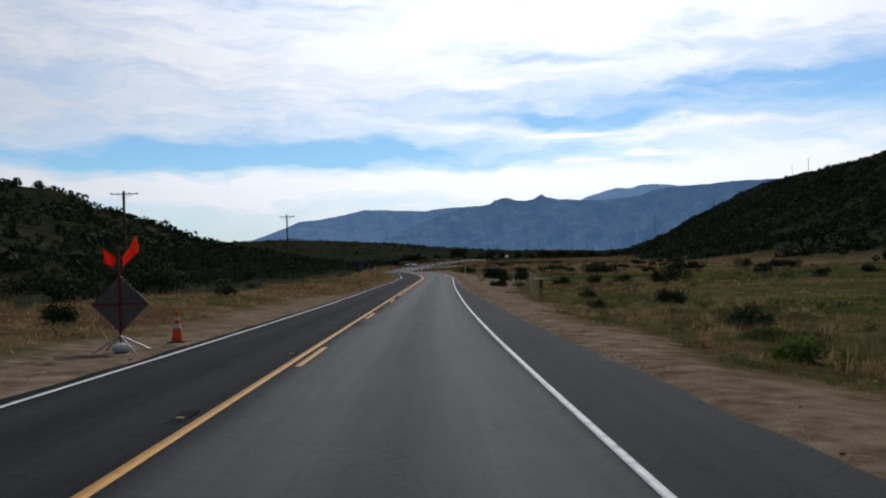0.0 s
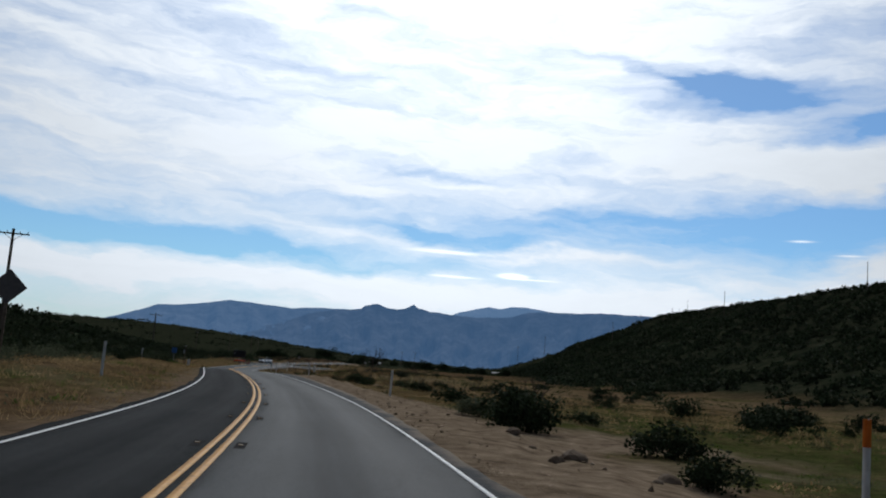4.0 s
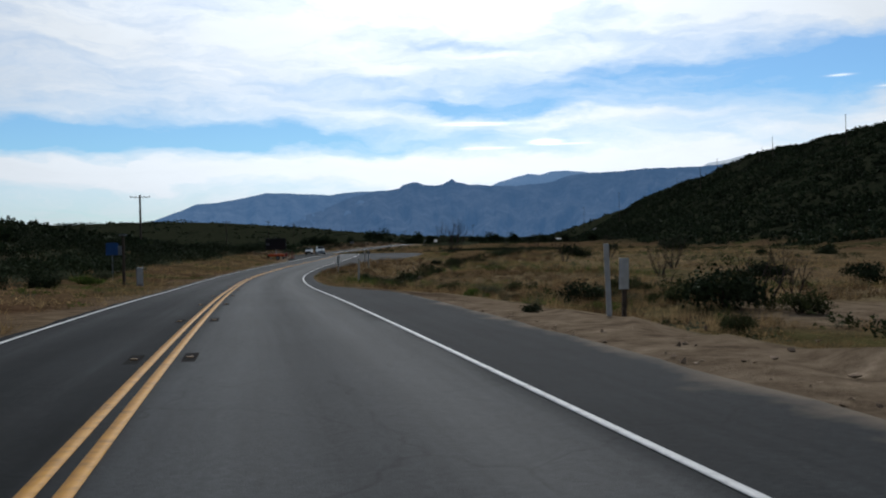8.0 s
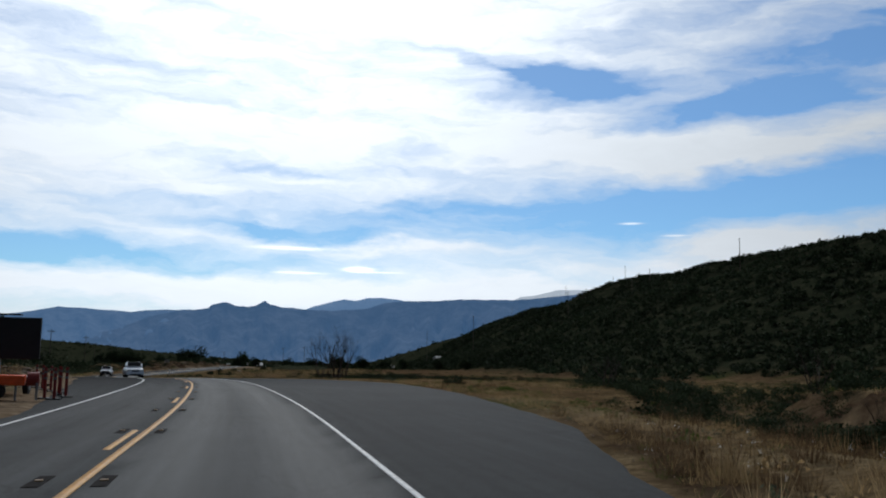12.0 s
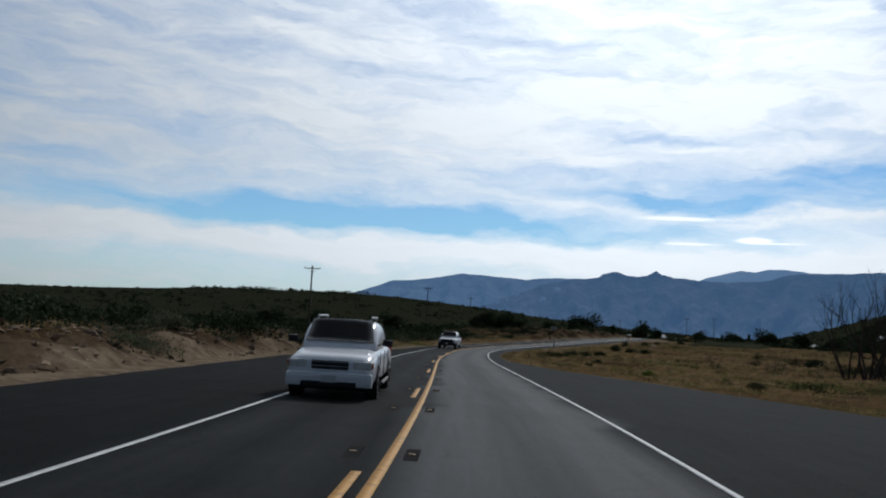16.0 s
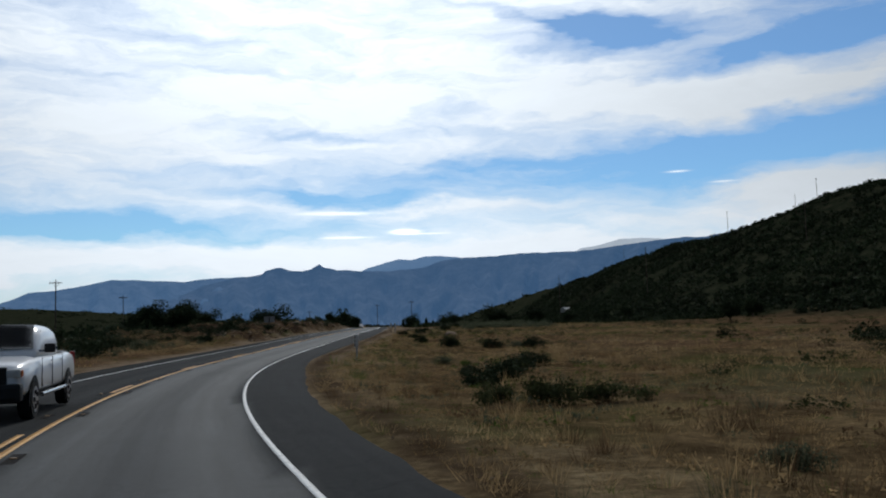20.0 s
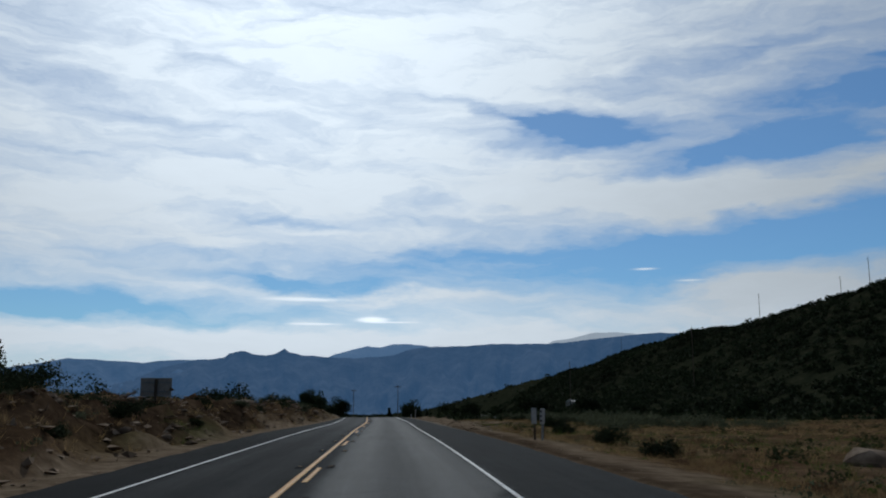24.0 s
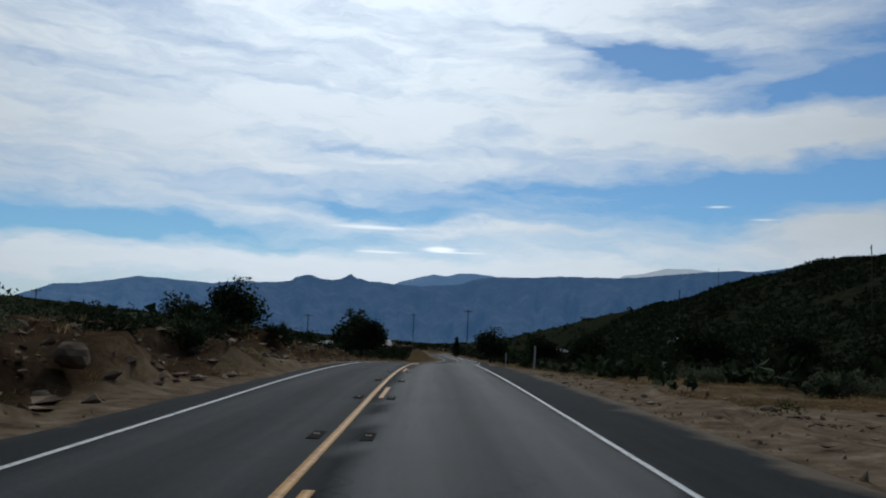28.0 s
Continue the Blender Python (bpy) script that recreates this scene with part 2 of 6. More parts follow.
def asphalt():
    m = material("asphalt", [(0.22, (0.019, 0.0215, 0.0225)), (0.5, (0.028, 0.0315, 0.0325)), (0.8, (0.040, 0.044, 0.046))], 18.0, 10, 0.78, 0.35, 90, second=(0.22, 0.85, 1.12), spec=0.27)
    t = m.node_tree
    b = t.nodes["Principled BSDF"]
    col = b.inputs["Base Color"].links[0].from_socket
    at = t.nodes.new("ShaderNodeAttribute")
    at.attribute_name = "wear_tone"
    n = t.nodes.new("ShaderNodeTexNoise")
    g = t.nodes.new("ShaderNodeNewGeometry")
    n.inputs["Scale"].default_value, n.inputs["Detail"].default_value = 0.7, 8
    t.links.new(g.outputs["Position"], n.inputs["Vector"])
    ad = t.nodes.new("ShaderNodeMath")
    ad.operation = "MULTIPLY_ADD"
    t.links.new(n.outputs["Fac"], ad.inputs[0])
    ad.inputs[1].default_value = 0.30
    t.links.new(at.outputs["Fac"], ad.inputs[2])
    rm = t.nodes.new("ShaderNodeMapRange")
    rm.inputs[1].default_value, rm.inputs[2].default_value, rm.inputs[3].default_value, rm.inputs[4].default_value = 0.45, 1.15, 0.97, 0.74
    t.links.new(at.outputs["Fac"], rm.inputs[0])
    t.links.new(rm.outputs[0], b.inputs["Roughness"])
    # higher tone values shine more, lower ones stay dull
    sp = t.nodes.new("ShaderNodeMapRange")
    sp.inputs[1].default_value, sp.inputs[2].default_value, sp.inputs[3].default_value, sp.inputs[4].default_value = 0.25, 0.95, 0.05, 0.30
    t.links.new(at.outputs["Fac"], sp.inputs[0])
    t.links.new(sp.outputs[0], b.inputs["Specular IOR Level"])
    # streaks that tyres draw along the lanes
    al, ac, dust = [t.nodes.new("ShaderNodeAttribute") for _ in range(3)]
    al.attribute_name, ac.attribute_name, dust.attribute_name = "along", "across", "dust"
    cb = t.nodes.new("ShaderNodeCombineXYZ")
    t.links.new(al.outputs["Fac"], cb.inputs[0]), t.links.new(ac.outputs["Fac"], cb.inputs[1])
    ms = t.nodes.new("ShaderNodeVectorMath")
    ms.operation = "MULTIPLY"
    t.links.new(cb.outputs[0], ms.inputs[0])
    ms.inputs[1].default_value = (0.10, 4.0, 1.0)
    st = t.nodes.new("ShaderNodeTexNoise")
    st.inputs["Scale"].default_value, st.inputs["Detail"].default_value = 1.0, 7
    t.links.new(ms.outputs[0], st.inputs["Vector"])
    sm = t.nodes.new("ShaderNodeMapRange")
    sm.inputs[1].default_value, sm.inputs[2].default_value, sm.inputs[3].default_value, sm.inputs[4].default_value = 0.3, 0.7, 0.78, 1.24
    t.links.new(st.outputs["Fac"], sm.inputs[0])
    s0 = t.nodes.new("ShaderNodeVectorMath")
    s0.operation = "SCALE"
    t.links.new(col, s0.inputs[0]), t.links.new(sm.outputs[0], s0.inputs["Scale"])
    col = s0.outputs[0]
    sc = t.nodes.new("ShaderNodeVectorMath")
    sc.operation = "SCALE"
    t.links.new(col, sc.inputs[0])
    t.links.new(ad.outputs[0], sc.inputs["Scale"])
    # dark cracks
    v = t.nodes.new("ShaderNodeTexVoronoi")
    v.feature = "DISTANCE_TO_EDGE"
    v.inputs["Scale"].default_value = 0.35
    nv = t.nodes.new("ShaderNodeVectorMath")
    nv.operation = "MULTIPLY_ADD"
    n4 = t.nodes.new("ShaderNodeTexNoise")
    n4.inputs["Scale"].default_value = 0.8
    t.links.new(g.outputs["Position"], n4.inputs["Vector"])
    t.links.new(n4.outputs["Color"], nv.inputs[0])
    nv.inputs[1].default_value = (1.6, 1.6, 0)
    t.links.new(g.outputs["Position"], nv.inputs[2])
    t.links.new(nv.outputs[0], v.inputs["Vector"])
    mr = t.nodes.new("ShaderNodeMapRange")
    mr.inputs[1].default_value, mr.inputs[2].default_value, mr.inputs[3].default_value, mr.inputs[4].default_value = 0.0, 0.008, 0.62, 1.0
    t.links.new(v.outputs["Distance"], mr.inputs[0])
    s2 = t.nodes.new("ShaderNodeVectorMath")
    s2.operation = "SCALE"
    t.links.new(sc.outputs[0], s2.inputs[0])
    t.links.new(mr.outputs[0], s2.inputs["Scale"])
    # sand blown over the edge
    dn = t.nodes.new("ShaderNodeTexNoise")
    dn.inputs["Scale"].default_value, dn.inputs["Detail"].default_value, dn.inputs["Roughness"].default_value = 0.55, 8, 0.65
    t.links.new(g.outputs["Position"], dn.inputs["Vector"])
    da = t.nodes.new("ShaderNodeMath")
    da.operation = "ADD"
    t.links.new(dn.outputs["Fac"], da.inputs[0]), t.links.new(dust.outputs["Fac"], da.inputs[1])
    dm = t.nodes.new("ShaderNodeMapRange")
    dm.inputs[1].default_value, dm.inputs[2].default_value, dm.inputs[3].default_value, dm.inputs[4].default_value = 0.92, 1.15, 0.0, 0.85
    t.links.new(da.outputs[0], dm.inputs[0])
    dx = t.nodes.new("ShaderNodeMix")
    dx.data_type = "RGBA"
    t.links.new(dm.outputs[0], dx.inputs[0]), t.links.new(s2.outputs[0], dx.inputs[6])
    dx.inputs[7].default_value = (0.17, 0.13, 0.09, 1)
    t.links.new(dx.outputs[2], b.inputs["Base Color"])
    return m


M_ASPHALT = asphalt()
M_YELLOW = material("yellow road paint", [(0.25, (0.30, 0.135, 0.012)), (0.5, (0.55, 0.25, 0.014)), (0.8, (0.62, 0.30, 0.025))], 7.0, 8, 0.6, 0.3, 60)
M_WHITE_LINE = material("white road paint", [(0.22, (0.25, 0.25, 0.25)), (0.45, (0.62, 0.62, 0.60)), (0.8, (0.78, 0.78, 0.76))], 7.0, 8, 0.6, 0.3, 60)
M_GROUND = None
M_SHRUB = leafy(material("chaparral leaves", [(0.25, (0.014, 0.021, 0.010)), (0.55, (0.031, 0.044, 0.021)), (0.8, (0.068, 0.080, 0.042))], 0.6, 5, 0.8, island=0.5, second=(0.02, 0.65, 1.4)), 0.10)
M_OLIVE = leafy(material("olive scrub leaves", [(0.25, (0.024, 0.030, 0.012)), (0.55, (0.050, 0.058, 0.024)), (0.8, (0.095, 0.098, 0.045))], 0.5, 5, 0.85, island=0.4), 0.3)
M_SAGE = leafy(material("grey green sage", [(0.25, (0.05, 0.06, 0.035)), (0.75, (0.11, 0.12, 0.075))], 0.8, 5, 0.85, island=0.4))
M_DRY = leafy(material("dry grass", [(0.25, (0.15, 0.098, 0.046)), (0.55, (0.29, 0.200, 0.098)), (0.8, (0.45, 0.335, 0.185))], 0.25, 6, 0.8, island=0.5), 0.5)
M_BROWN = leafy(material("withered brown stems", [(0.25, (0.05, 0.032, 0.018)), (0.75, (0.14, 0.088, 0.048))], 0.4, 5, 0.9, island=0.4))
M_GREEN = leafy(material("green weeds", [(0.25, (0.035, 0.058, 0.012)), (0.75, (0.10, 0.14, 0.032))], 0.5, 5, 0.8, island=0.4))
M_BLOSSOM = leafy(plain("white petals", (0.62, 0.60, 0.54), 0.8))
M_WOOD = material("weathered pole wood", [(0.3, (0.07, 0.05, 0.035)), (0.7, (0.13, 0.10, 0.075))], 12.0, 6, 0.9, 0.4, 60)
M_BARK = material("bark", [(0.3, (0.035, 0.026, 0.02)), (0.7, (0.08, 0.06, 0.045))], 14.0, 6, 0.95, 0.5, 50)
M_ROCK = material("earthy granite rubble", [(0.25, (0.07, 0.05, 0.035)), (0.5, (0.17, 0.125, 0.088)), (0.8, (0.32, 0.255, 0.19))], 2.2, 8, 0.95, 0.8, 14, second=(0.4, 0.7, 1.2), per_object=0.25, spec=0.05)
M_STONE = material("earthy rubble", [(0.25, (0.10, 0.07, 0.045)), (0.5, (0.22, 0.16, 0.11)), (0.8, (0.40, 0.33, 0.25))], 1.2, 6, 0.95, island=0.45, spec=0.05)
M_POST_WHITE = plain("white post plastic", (0.62, 0.62, 0.60), 0.5)
M_BLACK = plain("black plastic", (0.015, 0.015, 0.016), 0.5)
M_STEEL = plain("galvanised steel", (0.30, 0.31, 0.32), 0.45, 0.7)
M_BOARD_BACK = plain("weathered plywood sign back", (0.42, 0.38, 0.34), 0.8)
M_SIGN_BACK = plain("bare aluminium sign back", (0.16, 0.14, 0.135), 0.55, 0.4)
M_ORANGE = plain("orange plastic", (0.80, 0.10, 0.02), 0.5)
M_FLAG = plain("fluorescent orange cloth", (0.90, 0.085, 0.03), 0.8)
M_RED_DARK = plain("dark red tube", (0.22, 0.025, 0.02), 0.5)
M_TRUCK = plain("white car paint", (0.80, 0.81, 0.82), 0.2, var=0.02, spec=0.6)
M_SILVER = plain("pearl white car paint", (0.78, 0.80, 0.82), 0.2, var=0.02, spec=0.6)
M_AMBER_LAMP = plain("amber turn lamp lens", (0.55, 0.13, 0.02), 0.2)
M_GLASS = plain("dark glass", (0.008, 0.009, 0.011), 0.05, var=0.05, spec=0.35)
M_TYRE = plain("tyre rubber", (0.018, 0.018, 0.018), 0.85)
M_RIM = plain("alloy rim", (0.35, 0.35, 0.36), 0.35, 0.8)
M_CHROME = plain("dull chrome", (0.4, 0.4, 0.41), 0.25, 0.9)
M_LAMP = plain("lamp lens", (0.65, 0.65, 0.62), 0.15)
M_RED_LAMP = plain("red tail lamp lens", (0.35, 0.02, 0.02), 0.2)
M_BLUE_SIGN = plain("blue sign sheet", (0.03, 0.11, 0.32), 0.5)
M_HOUSE = plain("pale stucco", (0.36, 0.34, 0.30), 0.9)
M_ROOF = plain("light metal roof", (0.42, 0.42, 0.41), 0.7, scale=1.0)
M_PIT = plain("worn patched asphalt", (0.016, 0.014, 0.013), 1.0, spec=0.05)
M_REFLECTOR = plain("amber reflector", (0.26, 0.17, 0.09), 0.5, spec=0.1)
M_GLASS_INS = plain("brown porcelain", (0.06, 0.03, 0.02), 0.3)

# ---- plan of the road: curvature (1/km) every 20 m, slope (%) every 50 m
KC = [-6.04, -2.67, -1.0, 0.49, 0.52, -0.05, 0.74, -0.23, -3.01, -2.09, -1.14, 0.88, 0.05, 1.59, 5.28, 3.92, -2.25, -1.07, -3.6, -3.33, -0.86, -0.12, 1.92, 0.78, 6.71, 5.32, 1.95, 0.83, -0.06, -0.49, 0.94, -1.32, -0.57, 0.9, 1.03, 0.97, 0.66, 0.17, -0.41, -1.01, -1.49]
KZ = [-2.458, -3.096, -1.767, -1.241, -0.857, -3.316, 0.299, -0.646, -2.284, -2.169, -0.372, 1.064, 0.17, 0.705, -3.278, -1.717, -1.424]
HEAD0 = -0.00076
DS = 1.0
SG = np.arange(-80.0, 1400.1, DS)
_k = np.interp(SG, np.append(np.arange(0, 801, 20.0), 860.0), np.append(KC, 0.0)) / 1000
_k[SG < 0] = 0.0
_sl = np.interp(SG, np.append(np.arange(0, 801, 50.0), 950.0), np.append(KZ, -0.6)) / 100
_i0 = int(round(80 / DS))


def _run(v):
    c = np.concatenate([[0], np.cumsum((v[1:] + v[:-1]) / 2 * DS)])
    return c - c[_i0]


TH = HEAD0 + _run(_k)
RX, RY, RZ = _run(np.sin(TH)), _run(np.cos(TH)), _run(_sl)
LINE_L, LINE_R = -2.76, 3.6


def road_at(s, lat):
    """World x, y and the road's z at arc length s and offset lat to the right."""
    th = np.interp(s, SG, TH)
    return np.interp(s, SG, RX) + lat * np.cos(th), np.interp(s, SG, RY) - lat * np.sin(th), np.interp(s, SG, RZ)


PAVE_R = [(-80, 5.2), (60, 5.2), (100, 4.7), (150, 4.1), (190, 4.9), (215, 5.6), (245, 6.3), (258, 4.6), (280, 4.3), (294, 4.5), (302, 5.3), (310, 6.9),
          (318, 9.2), (338, 12.2), (360, 14.2), (385, 13.8), (398, 13.0), (408, 11.2), (418, 9.3), (430, 6.6), (444, 5.0), (460, 4.7), (480, 5.3),
          (495, 5.6), (512, 5.3), (560, 6.4), (592, 6.3), (620, 6.1), (642, 5.8), (680, 5.2), (1400, 4.6)]
PAVE_L = [(-80, -3.25), (305, -3.2), (322, -3.5), (340, -5.5), (365, -7.6), (400, -8.0), (428, -8.2), (446, -6.2), (470, -5.0), (500, -4.6), (560, -4.3),
          (590, -4.8), (632, -4.1), (656, -3.5), (1400, -3.3)]


def pave_r(s):
    return np.interp(s, *zip(*PAVE_R)) + 0.06 * np.sin(s * 1.7) * np.sin(s * 0.53)


def pave_l(s):
    return np.interp(s, *zip(*PAVE_L)) + 0.08 * np.sin(s * 1.3) * np.sin(s * 0.41)


def smooth(a, b, v):
    u = np.clip((v - a) / np.where(np.equal(b, a), 1e-6, np.subtract(b, a)), 0, 1)
    return u * u * (3 - 2 * u)


# ---- smooth value noise on arrays
_rng = np.random.RandomState(3)
_TAB = _rng.rand(256, 256)


def vnoise(x, y):
    xi, yi = np.floor(x).astype(int), np.floor(y).astype(int)
    fx, fy = x - xi, y - yi
    fx, fy = fx * fx * (3 - 2 * fx), fy * fy * (3 - 2 * fy)
    g = lambda i, j: _TAB[i & 255, j & 255]
    return (g(xi, yi) * (1 - fx) + g(xi + 1, yi) * fx) * (1 - fy) + (g(xi, yi + 1) * (1 - fx) + g(xi + 1, yi + 1) * fx) * fy - 0.5


def fbm(x, y, octaves=4):
    v, a = 0.0, 1.0
    for o in range(octaves):
        v = v + a * vnoise(x * 2**o + 17.3 * o, y * 2**o + 5.1 * o)
        a *= 0.5
    return v


# crest lines of the hills: y, x, height
CREST_R = [(200, 250, 52), (400, 250, 56), (550, 243, 57), (700, 240, 58.5), (850, 240, 55.5), (950, 240, 50.5), (1050, 240, 46), (1250, 240, 40), (1450, 240, 33),
           (1600, 240, 22), (2000, 240, 0), (3000, 260, -30)]
CREST_L = [(-100, -120, 28), (60, -115, 21), (150, -110, 16), (225, -108, 12), (300, -105, 4.0), (350, -105, 0.5), (430, -115, -7), (600, -150, -11), (900, -150, -13), (3000, -150, -20)]
FAR_L = [(-2500, 1500, 0), (-1300, 1550, 6), (-800, 1600, 13), (-700, 1645, 21), (-610, 1690, 31), (-540, 1712, 27.5), (-470, 1732, 29), (-420, 1750, 27), (-360, 1770, 22), (-285, 1778, 15.5), (-207, 1790, 8), (-100, 1800, -1), (100, 1850, -14)]


def wash_bank(x, y):
    """Distance past the cut bank of the dry wash inside the bend, and how far the wash holds there."""
    edge = np.interp(y, [262, 286, 305, 334, 350], [-31.0, -26.0, -22.0, -14.0, -9.0])
    over = x - edge + 1.6 * fbm(x / 5.0 + 9, y / 5.0, 3) + 0.5 * fbm(x / 1.2, y / 1.2, 3)
    return over, smooth(264, 276, y) * (1 - smooth(330, 346, y))


def relief(x, y, s, lat):
    """Height of the ground."""
    rz = np.interp(s, SG, RZ)
    a = np.abs(lat)
    # shoulders and cross fall beside the pavement
    pr, pl = np.interp(s, *zip(*PAVE_R)), np.interp(s, *zip(*PAVE_L))
    out = np.where(lat > 0, lat - pr, pl - lat)
    z = rz - 0.14 + 0.10 * smooth(-0.6, 0.1, out)
    rough = smooth(0.5, 8.0, out)
    z = z + rough * (0.30 * fbm(x / 6.0, y / 6.0) + 0.10 * fbm(x / 1.3, y / 1.3, 3)) + smooth(0.1, 1.0, out) * 0.05 * fbm(x / 0.7, y / 0.7, 3)
    right, left = lat > 0, lat < 0
    # right side: falls away a little, gully at the bend, rising beyond
    z = z - np.where(right, 0.55 * smooth(0.5, 6, out) * np.interp(s, [0, 60, 260, 300, 340, 500, 700], [0.9, 1, 1, 0.3, 0.2, 0.4, 0.9]), 0)
    z = z + np.where(right, 0.55 * smooth(1.0, 4.0, out) * (1 - smooth(7, 12, out)) * np.exp(-(((s - 300) / 14.0) ** 2)), 0)
    over, hold = wash_bank(x, y)
    z = z - np.where(right, 1.25 * smooth(3.0, 8.0, out) * (1 - smooth(-0.9, 0.4, over)) * hold, 0)
    z = z + np.where(right, 0.65 * smooth(-0.9, 0.6, over) * (1 - 0.7 * smooth(8, 40, over)) * hold, 0)
    # graded ridges of earth along the verge
    ridge = np.interp(s, [95, 110, 160, 190, 198, 228, 238, 600, 615, 655, 668], [0, 0.12, 0.14, 0.14, 0.20, 0.20, 0, 0, 0.24, 0.24, 0])
    along = 1.2 + np.interp(s, [95, 110, 160, 200], [1.0, 1.6, 1.4, 0.6])
    z = z + np.where(right, ridge * np.exp(-(((out - along) / 0.75) ** 2)) * (0.7 + 2.6 * fbm(x / 0.9, y / 1.6, 4)), 0)
    # left side: dug banks
    bank = np.interp(s, [330, 352, 380, 420, 450, 470, 545, 560, 580, 610, 650, 690, 720], [0, 0.55, 0.75, 0.85, 0.8, 0.2, 0.2, 0.8, 1.35, 1.4, 1.1, 0.7, 0.2])
    z = z + np.where(left, bank * (0.8 + 0.9 * fbm(x / 3.0 + 5, y / 3.0, 4) + 0.9 * np.abs(fbm(x / 2.2 + 3, y / 1.7, 4))) * smooth(1.2, 3.4, out + 2.2 * fbm(x / 4.0, y / 4.0) + 0.9 * fbm(x / 1.0, y / 1.0, 3)) * (1 - 0.45 * smooth(14, 40, a)), 0)
    z = z + np.where(left, 0.4 * smooth(0.8, 6, out), 0) * (1 - smooth(330, 350, s))
    # hills
    cr = np.interp(y, [c[0] for c in CREST_R], [c[2] for c in CREST_R])
    cx = np.interp(y, [c[0] for c in CREST_R], [c[1] for c in CREST_R]) + 30 * fbm(y / 160.0, y * 0 + 1.2, 2)
    foot = np.interp(y, [0, 300, 500, 700, 900, 1050, 1300, 2000], [70, 62, 48, 40, 46, 78, 120, 140])
    d = x - cx
    rise = np.where(d < 0, smooth(0, 1, 1 + d / np.maximum(cx - foot, 60)) ** 0.9, 1 - 0.5 * smooth(20, 500, d))
    base = rz
    gul = 1 + 0.16 * fbm(x / 55.0 + y / 120.0, y / 45.0, 4) * smooth(0.02, 0.3, rise) * (1 - 0.75 * np.exp(-((d / 45.0) ** 2)))
    z = np.where(right, z + (cr - base) * rise * gul + rise * 2.0 * fbm(x / 22.0, y / 22.0, 4), z)
    cl = np.interp(y, [c[0] for c in CREST_L], [c[2] for c in CREST_L])
    rx = np.interp(s, SG, RX)
    clx = np.interp(y, [c[0] for c in CREST_L], [c[1] for c in CREST_L]) - rx
    rl = np.where(lat > clx, smooth(-15, np.minimum(clx, -45), lat), 1 - 0.25 * smooth(60, 400, clx - lat))
    z = np.where(left, z + np.maximum(cl - base, -4) * rl * (1 + 0.22 * fbm(x / 30.0, y / 30.0, 4)), z)
    fy = np.interp(x, [c[0] for c in FAR_L], [c[1] for c in FAR_L])
    fh = np.interp(x, [c[0] for c in FAR_L], [c[2] for c in FAR_L])
    df = fy - y
    fr = np.where(df > 0, 1 - smooth(0, 650, df), 1 - 0.6 * smooth(0, 900, -df))
    z = np.where((x < 150) & (s > 700), z + smooth(700, 1000, s) * (fh + 12) * fr * (1 + 0.15 * fbm(x / 90.0, y / 120.0, 4)), z)
    return z


def where(s, lat):
    """World points for arrays of s and lat: square to the road near it, along x far from it."""
    th = np.interp(s, SG, TH) * (1 - smooth(25, 70, np.abs(lat)))
    past = np.maximum(s - SG[-1], 0)
    x = np.interp(s, SG, RX) + lat * np.cos(th) + past * math.sin(TH[-1]) * 0
    y = np.interp(s, SG, RY) - lat * np.sin(th) + past
    return x, y


_sy, _ss = RY, SG


def ground_z(x, y):
    """Height of the ground at a world place (arrays or numbers)."""
    x, y = np.asarray(x, float), np.asarray(y, float)
    s = np.interp(y, _sy, _ss)
    for _ in range(4):
        th = np.interp(s, SG, TH)
        s = s + (x - np.interp(s, SG, RX)) * np.sin(th) + (y - np.interp(s, SG, RY)) * np.cos(th)
    th = np.interp(s, SG, TH)
    lat = (x - np.interp(s, SG, RX)) * np.cos(th) - (y - np.interp(s, SG, RY)) * np.sin(th)
    far = smooth(25, 70, np.abs(lat))
    s2 = np.interp(y, _sy, _ss)
    lat2 = x - np.interp(s2, SG, RX)
    s, lat = s * (1 - far) + s2 * far, lat * (1 - far) + lat2 * far
    return relief(x, y, s, lat)


# ---- mesh helpers


def mesh_np(name, verts, faces, mat, smooth_shade=False):
    me = bpy.data.meshes.new(name)
    verts, faces = np.asarray(verts, np.float32), np.asarray(faces, np.int32)
    n, k = faces.shape
    me.vertices.add(len(verts))
    me.vertices.foreach_set("co", verts.ravel())
    me.loops.add(n * k)
    me.loops.foreach_set("vertex_index", faces.ravel())
    me.polygons.add(n)
    me.polygons.foreach_set("loop_start", np.arange(0, n * k, k, dtype=np.int32))
    me.update(calc_edges=True)
    me.validate()
    if smooth_shade:
        me.polygons.foreach_set("use_smooth", np.ones(n, bool))
    if mat:
        me.materials.append(mat)
    return me


def mesh_bm(name, bm, mat, smooth_shade=False):
    me = bpy.data.meshes.new(name)
    bm.to_mesh(me)
    bm.free()
    me.materials.append(mat)
    if smooth_shade:
        me.polygons.foreach_set("use_smooth", np.ones(len(me.polygons), bool))
    return me


def part(name, bm, mat, parent, label="", smooth_shade=False):
    """One mesh object under a thing or a part."""
    me = bm if isinstance(bm, bpy.types.Mesh) else mesh_bm(name, bm, mat, smooth_shade)
    ob = new(name, me)
    ob.parent = parent
    if label:
        ob["label"] = label
    return ob


def thing(name, m, label, category, group="", kind=""):
    e = new(name)
    e.matrix_world = m
    e.empty_display_size = 0.2
    return tagged(e, label, category, group, kind)


